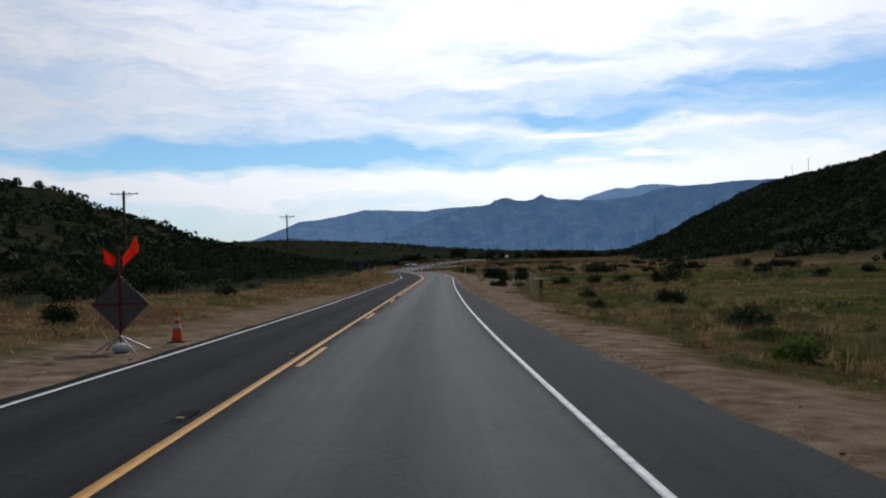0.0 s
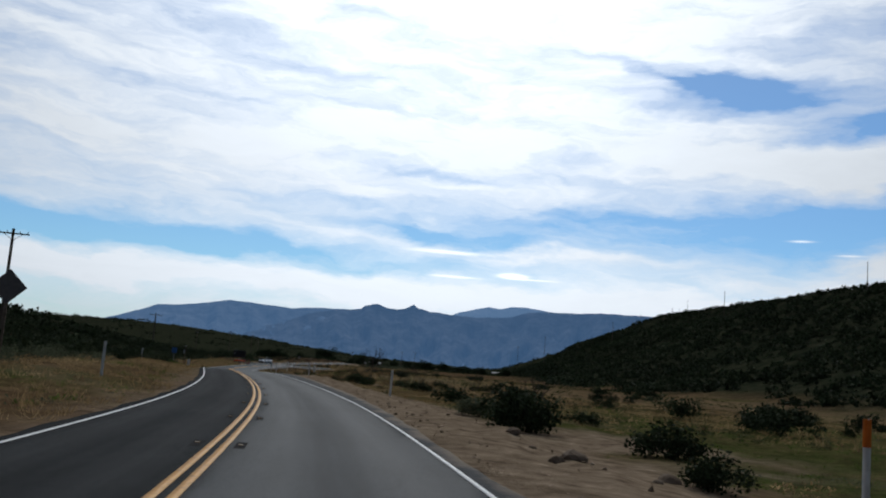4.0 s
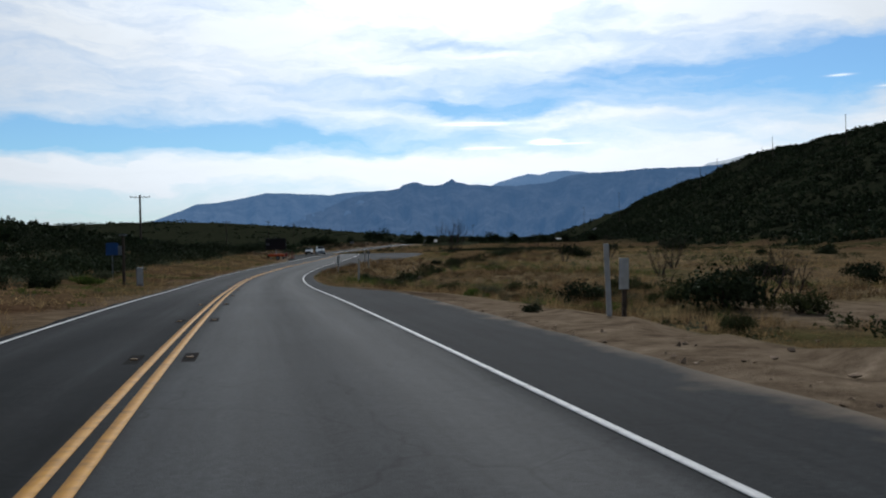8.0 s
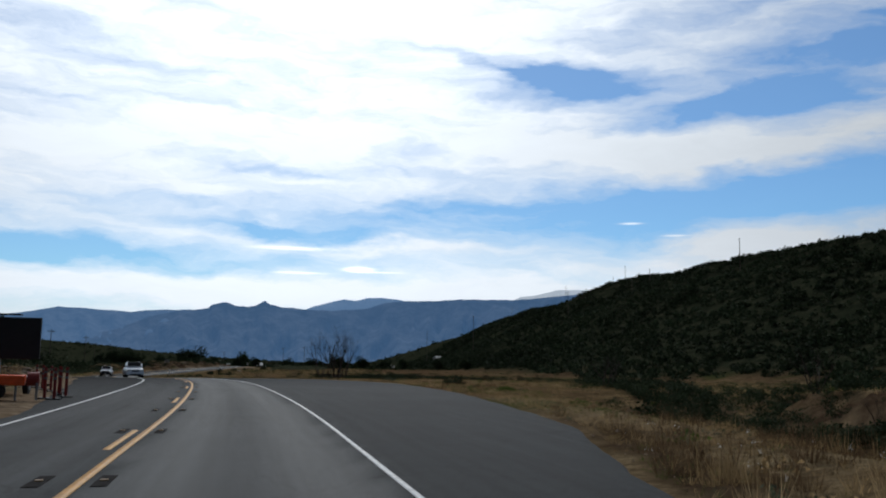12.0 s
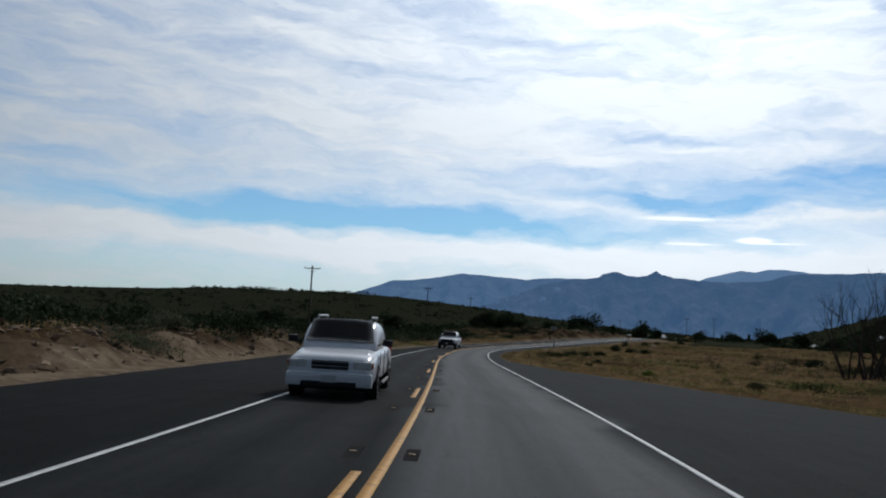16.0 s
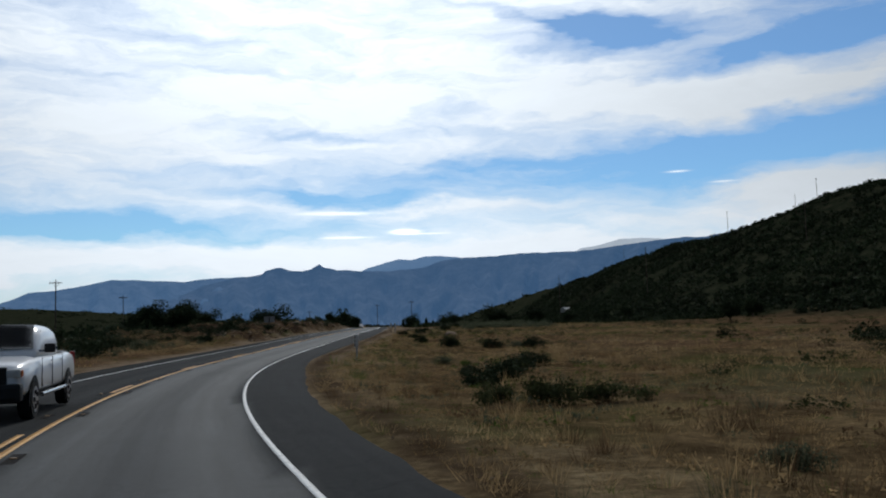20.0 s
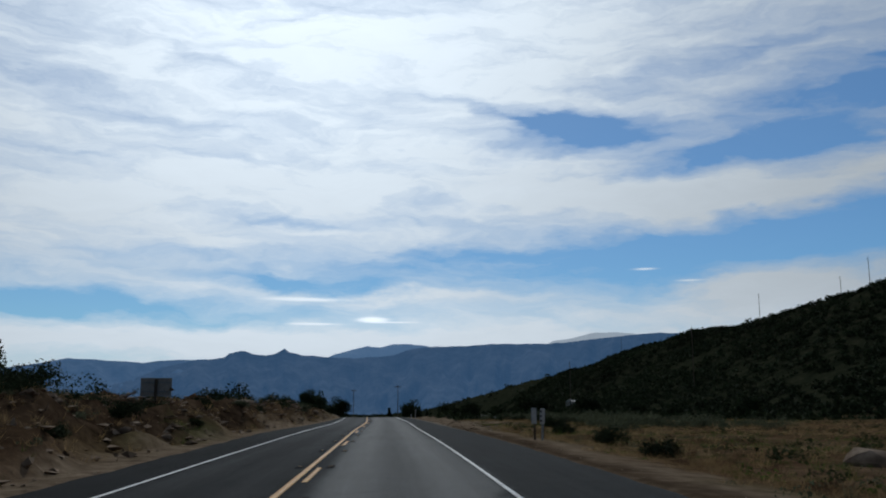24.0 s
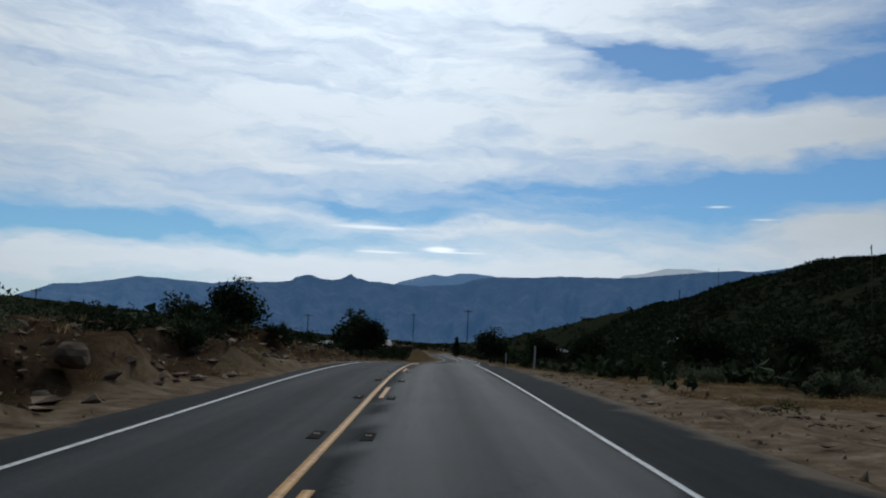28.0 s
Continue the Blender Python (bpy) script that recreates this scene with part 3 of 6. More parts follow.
def box(bm, c, size, bevel=0.0, rot=None):
    m = Matrix.Translation(c) @ (rot or Matrix.Identity(4)) @ Matrix.Diagonal((*size, 1))
    r = bmesh.ops.create_cube(bm, size=1, matrix=m)
    if bevel:
        es = list({e for v in r["verts"] for e in v.link_edges})
        bmesh.ops.bevel(bm, geom=es, offset=bevel, segments=2, affect="EDGES", profile=0.7)
    return bm


def tube(bm, a, b, r1, r2=None, n=10):
    a, b = Vector(a), Vector(b)
    d = b - a
    m = Matrix.Translation((a + b) / 2) @ d.to_track_quat("Z", "Y").to_matrix().to_4x4()
    bmesh.ops.create_cone(bm, cap_ends=True, segments=n, radius1=r1, radius2=r1 if r2 is None else r2, depth=d.length, matrix=m)
    return bm


def NB():
    return bmesh.new()

# ---- ground: one sheet to the horizon
def ground_material():
    m = bpy.data.materials.new("dry roadside ground")
    m.use_nodes = True
    t = m.node_tree
    b = t.nodes["Principled BSDF"]
    b.inputs["Roughness"].default_value, b.inputs["Specular IOR Level"].default_value = 1.0, 0.0
    g = t.nodes.new("ShaderNodeNewGeometry")

    def ns(scale, detail, rough=0.55):
        n = t.nodes.new("ShaderNodeTexNoise")
        n.inputs["Scale"].default_value, n.inputs["Detail"].default_value, n.inputs["Roughness"].default_value = scale, detail, rough
        t.links.new(g.outputs["Position"], n.inputs["Vector"])
        return n.outputs["Fac"]

    def ramp(f, stops):
        r = t.nodes.new("ShaderNodeValToRGB")
        while len(r.color_ramp.elements) < len(stops):
            r.color_ramp.elements.new(0.5)
        for e, (p, c) in zip(r.color_ramp.elements, stops):
            e.position, e.color = p, (*c, 1)
        t.links.new(f, r.inputs[0])
        return r.outputs[0]

    def mix(f, a, c):
        n = t.nodes.new("ShaderNodeMix")
        n.data_type = "RGBA"
        t.links.new(f, n.inputs[0]), t.links.new(a, n.inputs[6]), t.links.new(c, n.inputs[7])
        return n.outputs[2]

    def attr(name):
        a = t.nodes.new("ShaderNodeAttribute")
        a.attribute_name = name
        return a.outputs["Fac"]

    sand = ramp(ns(1.6, 9, 0.65), [(0.25, (0.050, 0.036, 0.025)), (0.46, (0.175, 0.130, 0.088)), (0.60, (0.25, 0.190, 0.132)), (0.78, (0.40, 0.315, 0.225))])
    grass = ramp(ns(0.5, 10, 0.72), [(0.28, (0.028, 0.020, 0.011)), (0.44, (0.090, 0.061, 0.032)), (0.6, (0.180, 0.126, 0.065)), (0.78, (0.30, 0.222, 0.122))])
    green = ramp(ns(0.9, 8, 0.6), [(0.3, (0.026, 0.033, 0.011)), (0.7, (0.085, 0.092, 0.030))])
    brush = ramp(ns(0.22, 9, 0.7), [(0.3, (0.010, 0.013, 0.008)), (0.48, (0.022, 0.026, 0.015)), (0.64, (0.038, 0.038, 0.023)), (0.82, (0.105, 0.082, 0.056))])
    gm = t.nodes.new("ShaderNodeMapRange")
    gm.inputs[1].default_value, gm.inputs[2].default_value = 0.53, 0.68
    t.links.new(ns(0.06, 5), gm.inputs[0])
    la = t.nodes.new("ShaderNodeMath")
    la.operation, la.use_clamp = "MULTIPLY_ADD", True
    t.links.new(attr("lush"), la.inputs[0]), t.links.new(ns(0.3, 6, 0.6), la.inputs[1]), t.links.new(gm.outputs[0], la.inputs[2])
    rust = ramp(ns(0.8, 9, 0.7), [(0.3, (0.036, 0.021, 0.012)), (0.55, (0.125, 0.075, 0.043)), (0.8, (0.235, 0.155, 0.092))])
    rf = t.nodes.new("ShaderNodeMapRange")
    rf.inputs[1].default_value, rf.inputs[2].default_value = 0.45, 0.62
    t.links.new(ns(0.035, 6, 0.6), rf.inputs[0])
    straw = ramp(ns(1.3, 10, 0.7), [(0.28, (0.050, 0.034, 0.019)), (0.45, (0.155, 0.112, 0.062)), (0.62, (0.27, 0.205, 0.118)), (0.8, (0.40, 0.32, 0.20))])
    c = mix(la.outputs[0], mix(attr("straw"), mix(rf.outputs[0], grass, rust), straw), green)
    mr = t.nodes.new("ShaderNodeMapRange")
    mr.inputs[1].default_value, mr.inputs[2].default_value, mr.inputs[3].default_value, mr.inputs[4].default_value = 0.32, 0.68, 0.45, 1.35
    t.links.new(ns(5.0, 6, 0.75), mr.inputs[0])
    vs = t.nodes.new("ShaderNodeVectorMath")
    vs.operation = "SCALE"
    t.links.new(c, vs.inputs[0]), t.links.new(mr.outputs[0], vs.inputs["Scale"])
    c = vs.outputs[0]
    c = mix(attr("brush"), c, brush)
    c = mix(attr("sand"), c, sand)
    earth = ramp(ns(1.1, 9, 0.7), [(0.28, (0.014, 0.009, 0.006)), (0.45, (0.042, 0.027, 0.017)), (0.62, (0.086, 0.058, 0.037)), (0.8, (0.19, 0.14, 0.094))])
    c = mix(attr("earth"), c, earth)
    t.links.new(c, b.inputs["Base Color"])
    bp = t.nodes.new("ShaderNodeBump")
    bp.inputs["Strength"].default_value, bp.inputs["Distance"].default_value = 0.9, 0.12
    t.links.new(ns(3.0, 8, 0.7), bp.inputs["Height"])
    t.links.new(bp.outputs[0], b.inputs["Normal"])
    return m


M_GROUND = ground_material()


def sand_amount(s, lat):
    """Bare sandy soil: verges, dug banks, washes."""
    pr, pl = np.interp(s, *zip(*PAVE_R)), np.interp(s, *zip(*PAVE_L))
    wr = np.interp(s, [0, 60, 100, 125, 150, 190, 215, 240, 252, 262, 300, 460, 540, 600, 625, 650, 670, 700],
                   [1.4, 1.2, 2.2, 4.0, 5.5, 5.0, 3.0, 1.6, 0.6, 0.2, 0.1, 0.1, 1.0, 2.0, 3.5, 3.5, 1.5, 0.8])
    wl = np.interp(s, [0, 90, 110, 320, 345, 380, 440, 470, 545, 560, 680, 720], [2.2, 1.8, 0.5, 0.5, 1.6, 2.4, 2.2, 0.8, 0.8, 0.9, 1.1, 0.8])
    out = np.where(lat > 0, lat - pr, pl - lat)
    w = np.where(lat > 0, wr, wl)
    x, y = where(s, lat)
    edge = out + 1.6 * fbm(x / 2.5, y / 2.5, 4)
    v = smooth(-1.2, 0.4, w - edge) * smooth(-0.5, 0, out + 0.4) * smooth(0.15, 0.8, w)
    wash = smooth(8, 10, lat) * (1 - smooth(14, 19, lat)) * (np.exp(-(((s - 163) / 10.0) ** 2)))
    wash = wash + smooth(6.5, 8, lat) * (1 - smooth(15, 19, lat + 2 * fbm(x / 6, y / 6, 3))) * smooth(634, 644, s) * (1 - smooth(682, 694, s))
    wash = wash + 0.9 * smooth(13, 15, lat) * (1 - smooth(22, 27, lat)) * np.exp(-(((s - 236) / 9.0) ** 2))
    spots = smooth(0.22, 0.4, fbm(x / 9.0 + 40, y / 9.0, 4)) * 0.2
    return np.clip(np.maximum(np.maximum(v, wash * smooth(-0.25, 0.1, fbm(x / 4, y / 4))), spots * (np.abs(lat) < 60)), 0, 1)


def brush_amount(x, y, s, lat):
    right = smooth(np.interp(y, [0, 300, 500, 700, 900], [66, 66, 50, 38, 34]), np.interp(y, [0, 300, 500, 700, 900], [90, 84, 70, 56, 50]), x + 14 * fbm(x / 20, y / 20))
    left = smooth(np.interp(y, [0, 250, 330, 600], [12, 16, 14, 16]), np.interp(y, [0, 250, 330, 600], [24, 30, 24, 28]), -lat + 6 * fbm(x / 12, y / 12))
    return np.clip(np.where(lat > 0, right, left), 0, 1)


def earth_amount(x, y, s, lat):
    """Brown dug earth of the banks."""
    out = np.interp(s, *zip(*PAVE_L)) - lat
    along = np.maximum(smooth(340, 350, s) * (1 - smooth(452, 464, s)) * 0.7, smooth(550, 562, s) * (1 - smooth(690, 712, s)))
    v = np.clip(along * smooth(1.4, 2.6, out + 1.5 * fbm(x / 2.5, y / 2.5, 3)) * (1 - smooth(9, 15, out + 3 * fbm(x / 5, y / 5, 3))), 0, 1) * (lat < 0)
    e = lat - np.interp(s, *zip(*PAVE_R))
    rim = np.maximum(smooth(236, 246, s) * (1 - smooth(318, 330, s)), smooth(430, 450, s) * (1 - smooth(605, 618, s)))
    v = np.maximum(v, (lat > 0) * rim * smooth(0.0, 0.25, e) * (1 - smooth(0.5, 1.3, e + 0.9 * fbm(x / 1.5, y / 1.5, 3))) * 0.85)
    over, hold = wash_bank(x, y)
    return np.maximum(v, (lat > 0) * hold * smooth(-1.5, -0.8, over) * (1 - smooth(0.5, 1.0, over)))


def straw_amount(x, y, s, lat):
    """Pale bunch grass: the bend, and a band along later verges."""
    out = lat - np.interp(s, *zip(*PAVE_R))
    bend = smooth(226, 244, s) * (1 - smooth(322, 345, s)) * (1 - 0.5 * smooth(20, 50, lat))
    band = smooth(425, 445, s) * (1 - smooth(560, 600, s)) * (1 - smooth(1.5, 3.5, out + 1.5 * fbm(x / 5, y / 5, 3))) * 0.9
    return np.clip(np.maximum(bend, band) * smooth(-0.35, 0.15, fbm(x / 7 + 50, y / 7, 4) + 0.1), 0, 1) * (lat > 0)


def build_ground():
    near = [0.0, 1.5, 2.6, 3.0, 3.3, 3.7, 4.1, 4.5, 4.9, 5.3, 5.7, 6.1, 6.6, 7.1, 7.7, 8.3, 9.0, 9.8, 10.7, 11.7, 12.5, 13.3, 14.1, 14.9, 15.7, 16.5, 17.3, 18.1, 19, 20, 21, 22, 23.2, 24.5, 26, 28, 30, 33, 37, 43, 50, 58, 67]
    farc = [77, 88, 100, 113, 127, 142, 158, 175, 192, 208, 222, 234, 246, 260, 278, 300, 330, 370, 430, 520, 660, 860, 1150, 1600, 2300, 3300, 4700]
    cols = np.array(sorted({-v for v in near[1:] + farc} | set(near + farc)))
    srow = np.concatenate([np.arange(-78, 760, 1.6), np.arange(760, 1100, 4), np.arange(1100, 2200, 18), np.linspace(2200, 5200, 40)])
    S, L = np.meshgrid(srow, cols, indexing="ij")
    S, L = S.ravel(), L.ravel()
    x, y = where(S, L)
    z = relief(x, y, np.minimum(S, SG[-1]), L)
    nr, nc = len(srow), len(cols)
    i, j = np.meshgrid(np.arange(nr - 1), np.arange(nc - 1), indexing="ij")
    a = (i * nc + j).ravel()
    f = np.stack([a, a + 1, a + nc + 1, a + nc], 1)
    me = mesh_np("ground", np.stack([x, y, z], 1), f, M_GROUND, True)
    for nm, v in (("sand", sand_amount(S, L)), ("brush", brush_amount(x, y, S, L)), ("earth", earth_amount(x, y, S, L)), ("straw", straw_amount(x, y, S, L)), ("lush", 1.5 * smooth(7, 13, L + 5 * fbm(x / 9, y / 9, 3)) * (1 - smooth(175, 240, S)))):
        at = me.attributes.new(nm, "FLOAT", "POINT")
        at.data.foreach_set("value", np.asarray(v, np.float32))
    tagged(new("ground", me), "dry grassy valley floor with sandy verges and hills", "ground", kind="structure")


build_ground()


# ---- road
def strip(name, s0, s1, lat0, lat1, dz, mat, step=2.0):
    """A flat band along the road between two offsets (numbers or functions of s)."""
    s = np.append(np.arange(s0, s1, step), s1)
    a = lat0(s) if callable(lat0) else np.full(len(s), lat0)
    b = lat1(s) if callable(lat1) else np.full(len(s), lat1)
    xa, ya, z = road_at(s, a)
    xb, yb, _ = road_at(s, b)
    n = len(s)
    v = np.concatenate([np.stack([xa, ya, z + dz], 1), np.stack([xb, yb, z + dz], 1), np.stack([xa, ya, z + dz - 0.003], 1), np.stack([xb, yb, z + dz - 0.003], 1)])
    i = np.arange(n - 1)
    f = np.concatenate([np.stack([i, n + i, n + i + 1, i + 1], 1), np.stack([2 * n + i, i, i + 1, 2 * n + i + 1], 1), np.stack([n + i, 3 * n + i, 3 * n + i + 1, n + i + 1], 1)])
    return mesh_np(name, v, f, mat)


def build_road():
    s = np.arange(-78, 1000, 1.0)
    offs = np.concatenate([[0.0, 0.02], np.linspace(0.06, 0.94, 30), [0.98, 1.0]])
    l, r = pave_l(s), pave_r(s)
    V = []
    for k, o in enumerate(offs):
        lat = l + (r - l) * o
        x, y, z = road_at(s, lat)
        drop = -0.16 if k in (0, len(offs) - 1) else 0.0
        V.append(np.stack([x, y, z + drop], 1))
    V = np.concatenate(V)
    n = len(s)
    F = []
    i = np.arange(n - 1)
    for k in range(len(offs) - 1):
        F.append(np.stack([k * n + i, (k + 1) * n + i, (k + 1) * n + i + 1, k * n + i + 1], 1))
    me = mesh_np("road", V, np.concatenate(F), M_ASPHALT)
    lat = np.concatenate([l + (r - l) * o for o in offs])
    S0 = np.tile(s, len(offs))
    # sheen painted into the left lane's tone through the bend; lighter again past 560
    left_sheen = np.interp(S0, [215, 262, 335, 380, 560, 620], [0, 0.36, 0.36, 0, 0, 0.28])
    # tone by lane: right lane lightest, left lane and its shoulder darkest
    lane = np.where((lat > 0.25) & (lat < LINE_R - 0.1), 0.86, np.where(lat < LINE_L, 0.17 + left_sheen, np.where(lat < 0, 0.30 + left_sheen, np.interp(S0, [300, 345, 385], [0.58, 0.62, 0.40]))))
    track = sum(np.exp(-(((lat - c) / 0.38) ** 2)) for c in (0.95, 2.7, -0.75, -2.2))
    at = me.attributes.new("wear_tone", "FLOAT", "POINT")
    at.data.foreach_set("value", np.asarray(lane + 0.13 * track - 0.06 * np.exp(-(((lat - 1.8) / 0.3) ** 2)), np.float32))
    pr, pl = pave_r(np.tile(s, len(offs))), pave_l(np.tile(s, len(offs)))
    S = np.tile(s, len(offs))
    sandy = np.interp(S, [0, 90, 130, 190, 240, 258, 320, 590, 615, 665, 690], [0.25, 0.45, 0.6, 0.78, 0.6, 0.25, 0.15, 0.35, 0.8, 0.8, 0.3])
    sandl = np.interp(S, [0, 330, 350, 450, 470, 550, 570, 680, 700], [0.3, 0.2, 0.5, 0.5, 0.2, 0.2, 0.6, 0.6, 0.2])
    edge = np.maximum(np.exp(-np.maximum(pr - lat, 0) / 0.9) * sandy * 1.1, np.exp(-np.maximum(lat - pl, 0) / 0.5) * sandl)
    for nm, v in (("along", S), ("across", lat), ("dust", edge)):
        at = me.attributes.new(nm, "FLOAT", "POINT")
        at.data.foreach_set("value", np.asarray(v, np.float32))
    ob = new("road", me)
    tagged(ob, "grey two-lane asphalt highway with worn paint lines", "road", kind="structure")
    part("edge_line", strip("edge_line", -78, 1000, LINE_R - 0.042, LINE_R + 0.042, 0.008, M_WHITE_LINE), None, ob, "white painted edge line")
    part("edge_line", strip("edge_line", -78, 1000, LINE_L - 0.042, LINE_L + 0.042, 0.008, M_WHITE_LINE), None, ob, "white painted edge line")
    part("centre_line", strip("centre_line", -78, 100, -0.16, -0.04, 0.008, M_YELLOW), None, ob, "solid yellow centre line")
    part("centre_line", strip("centre_line", 100, 306, -0.16, -0.05, 0.008, M_YELLOW), None, ob, "solid yellow centre line")
    part("centre_line", strip("centre_line", 100, 306, 0.05, 0.16, 0.008, M_YELLOW), None, ob, "solid yellow centre line")
    part("centre_line", strip("centre_line", 306, 540, 0.04, 0.16, 0.008, M_YELLOW), None, ob, "solid yellow centre line")
    part("centre_line", strip("centre_line", 540, 1000, -0.16, -0.04, 0.008, M_YELLOW), None, ob, "solid yellow centre line")
    for s0, s1, lat, ph in ((-70, 98, 0.11, 62.0), (310, 536, -0.13, 371.7), (545, 900, 0.12, 649.0)):
        k = math.ceil((s0 - ph) / 14.63)
        while ph + 14.63 * k < s1:
            a = ph + 14.63 * k
            part("lane_dash", strip("lane_dash", a, a + 3.66, lat - 0.055, lat + 0.055, 0.008, M_YELLOW, 1.0), None, ob)
            k += 1
    return ob


road = build_road()


def build_markers():
    bm = NB()
    box(bm, (0, 0, 0.0), (0.17, 0.92, 0.012), 0.004)
    pit = mesh_bm("marker_slot", bm, M_PIT)
    bm = NB()
    box(bm, (0, 0, 0.012), (0.08, 0.08, 0.016), 0.005)
    lens = mesh_bm("reflector", bm, M_REFLECTOR)
    runs = ((57.0, 93.6, 5), (93.6, 149.3, 8), (149.3, 204.1, 8), (204.1, 226.2, 3), (226.2, 372.4, 21), (372.4, 410.4, 6), (410.4, 432.5, 3), (432.5, 719.0, 41))
    for s in [a + (b - a) * k / n for a, b, n in runs for k in range(n)]:
        th = float(np.interp(s, SG, TH))
        for lat in ((-0.34, 0.34) if s > 86 else (-0.34,)):
            x, y, z = road_at(s, lat)
            p = part("marker_slot", pit, None, road, "dark recessed slot in the asphalt")
            p.matrix_world = pose(x, y, z + 0.003, 0, 0, -math.degrees(th))
            q = part("reflector", lens, None, p)
            q.matrix_parent_inverse = Matrix.Identity(4)


build_markers()


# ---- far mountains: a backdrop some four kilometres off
def mountain_material(name, haze_glow, strength, rock):
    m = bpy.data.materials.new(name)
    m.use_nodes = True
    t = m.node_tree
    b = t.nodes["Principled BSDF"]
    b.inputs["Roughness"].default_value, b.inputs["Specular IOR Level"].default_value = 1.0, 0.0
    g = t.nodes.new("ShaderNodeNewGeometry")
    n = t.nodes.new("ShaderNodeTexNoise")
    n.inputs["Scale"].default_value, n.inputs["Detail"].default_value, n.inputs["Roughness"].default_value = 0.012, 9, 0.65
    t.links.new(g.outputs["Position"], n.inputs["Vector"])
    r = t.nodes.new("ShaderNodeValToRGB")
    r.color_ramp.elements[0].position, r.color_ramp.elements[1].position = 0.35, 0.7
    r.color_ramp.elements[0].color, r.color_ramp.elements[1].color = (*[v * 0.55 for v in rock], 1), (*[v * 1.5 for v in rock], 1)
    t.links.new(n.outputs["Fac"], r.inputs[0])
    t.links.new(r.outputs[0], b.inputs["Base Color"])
    # blue aerial haze put in as emission; the rock itself gives no light
    b.inputs["Emission Color"].default_value = (*haze_glow, 1)
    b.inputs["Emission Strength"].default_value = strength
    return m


# name, distance, haze glow colour and strength, crest profile, roughness
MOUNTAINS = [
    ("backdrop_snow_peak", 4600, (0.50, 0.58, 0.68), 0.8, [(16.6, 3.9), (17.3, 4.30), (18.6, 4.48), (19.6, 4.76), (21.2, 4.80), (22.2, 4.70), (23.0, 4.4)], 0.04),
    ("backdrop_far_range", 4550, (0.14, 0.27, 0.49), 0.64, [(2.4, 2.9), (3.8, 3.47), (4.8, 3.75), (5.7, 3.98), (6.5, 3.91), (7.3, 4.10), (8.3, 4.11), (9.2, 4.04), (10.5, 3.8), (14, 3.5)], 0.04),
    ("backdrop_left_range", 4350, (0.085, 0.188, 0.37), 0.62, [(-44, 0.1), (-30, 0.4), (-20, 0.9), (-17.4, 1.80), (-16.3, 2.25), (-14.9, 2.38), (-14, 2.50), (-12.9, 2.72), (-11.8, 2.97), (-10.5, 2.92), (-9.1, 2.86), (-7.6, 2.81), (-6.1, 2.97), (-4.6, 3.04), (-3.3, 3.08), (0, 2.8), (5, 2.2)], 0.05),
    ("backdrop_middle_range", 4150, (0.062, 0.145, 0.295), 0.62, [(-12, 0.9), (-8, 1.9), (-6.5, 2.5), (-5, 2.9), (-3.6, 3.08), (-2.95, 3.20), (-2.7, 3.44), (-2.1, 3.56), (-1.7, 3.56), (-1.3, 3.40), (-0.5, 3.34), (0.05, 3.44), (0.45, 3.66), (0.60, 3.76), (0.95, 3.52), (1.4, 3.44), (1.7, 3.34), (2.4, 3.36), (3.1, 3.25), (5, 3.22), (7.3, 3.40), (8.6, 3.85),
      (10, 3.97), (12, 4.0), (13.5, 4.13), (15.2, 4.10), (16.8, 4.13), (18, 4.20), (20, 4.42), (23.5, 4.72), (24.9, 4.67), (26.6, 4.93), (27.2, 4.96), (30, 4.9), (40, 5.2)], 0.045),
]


def build_mountains():
    ox, oy = -45.0, 420.0
    for name, dist, haze_glow, st, prof, rough in MOUNTAINS:
        azs = np.arange(prof[0][0], prof[-1][0], 0.06)
        top = np.interp(azs, *zip(*prof))
        top = top + rough * fbm(azs * 1.6, azs * 0 + dist, 5)
        V = []
        steps = np.linspace(0, 1, 22)
        for u in steps:
            a = np.radians(azs)
            # spurs run down from the crest towards the valley
            d = dist - 900 * u * (1 + 0.45 * fbm(azs * 0.8 + u * 0.6, azs * 0 + u * 1.2 + dist, 4))
            e = top * (1 - u) ** 1.15 * (1 + 0.55 * fbm(azs * 0.9 + 0.5 * u, azs * 0 + u * 3.1 + 2, 5) * np.sin(math.pi * u))
            hz = np.tan(np.radians(e)) * d - 7 - 25 * u
            V.append(np.stack([ox + d * np.sin(a), oy + d * np.cos(a), hz], 1))
        V = np.concatenate(V)
        n = len(azs)
        i, j = np.meshgrid(np.arange(len(steps) - 1), np.arange(n - 1), indexing="ij")
        a = (i * n + j).ravel()
        F = np.stack([a, a + n, a + n + 1, a + 1], 1)
        mat = mountain_material(name, haze_glow, st * 0.95, (0.066, 0.070, 0.076))
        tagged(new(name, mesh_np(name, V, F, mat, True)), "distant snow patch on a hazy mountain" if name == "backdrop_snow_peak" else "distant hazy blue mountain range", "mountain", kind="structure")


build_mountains()

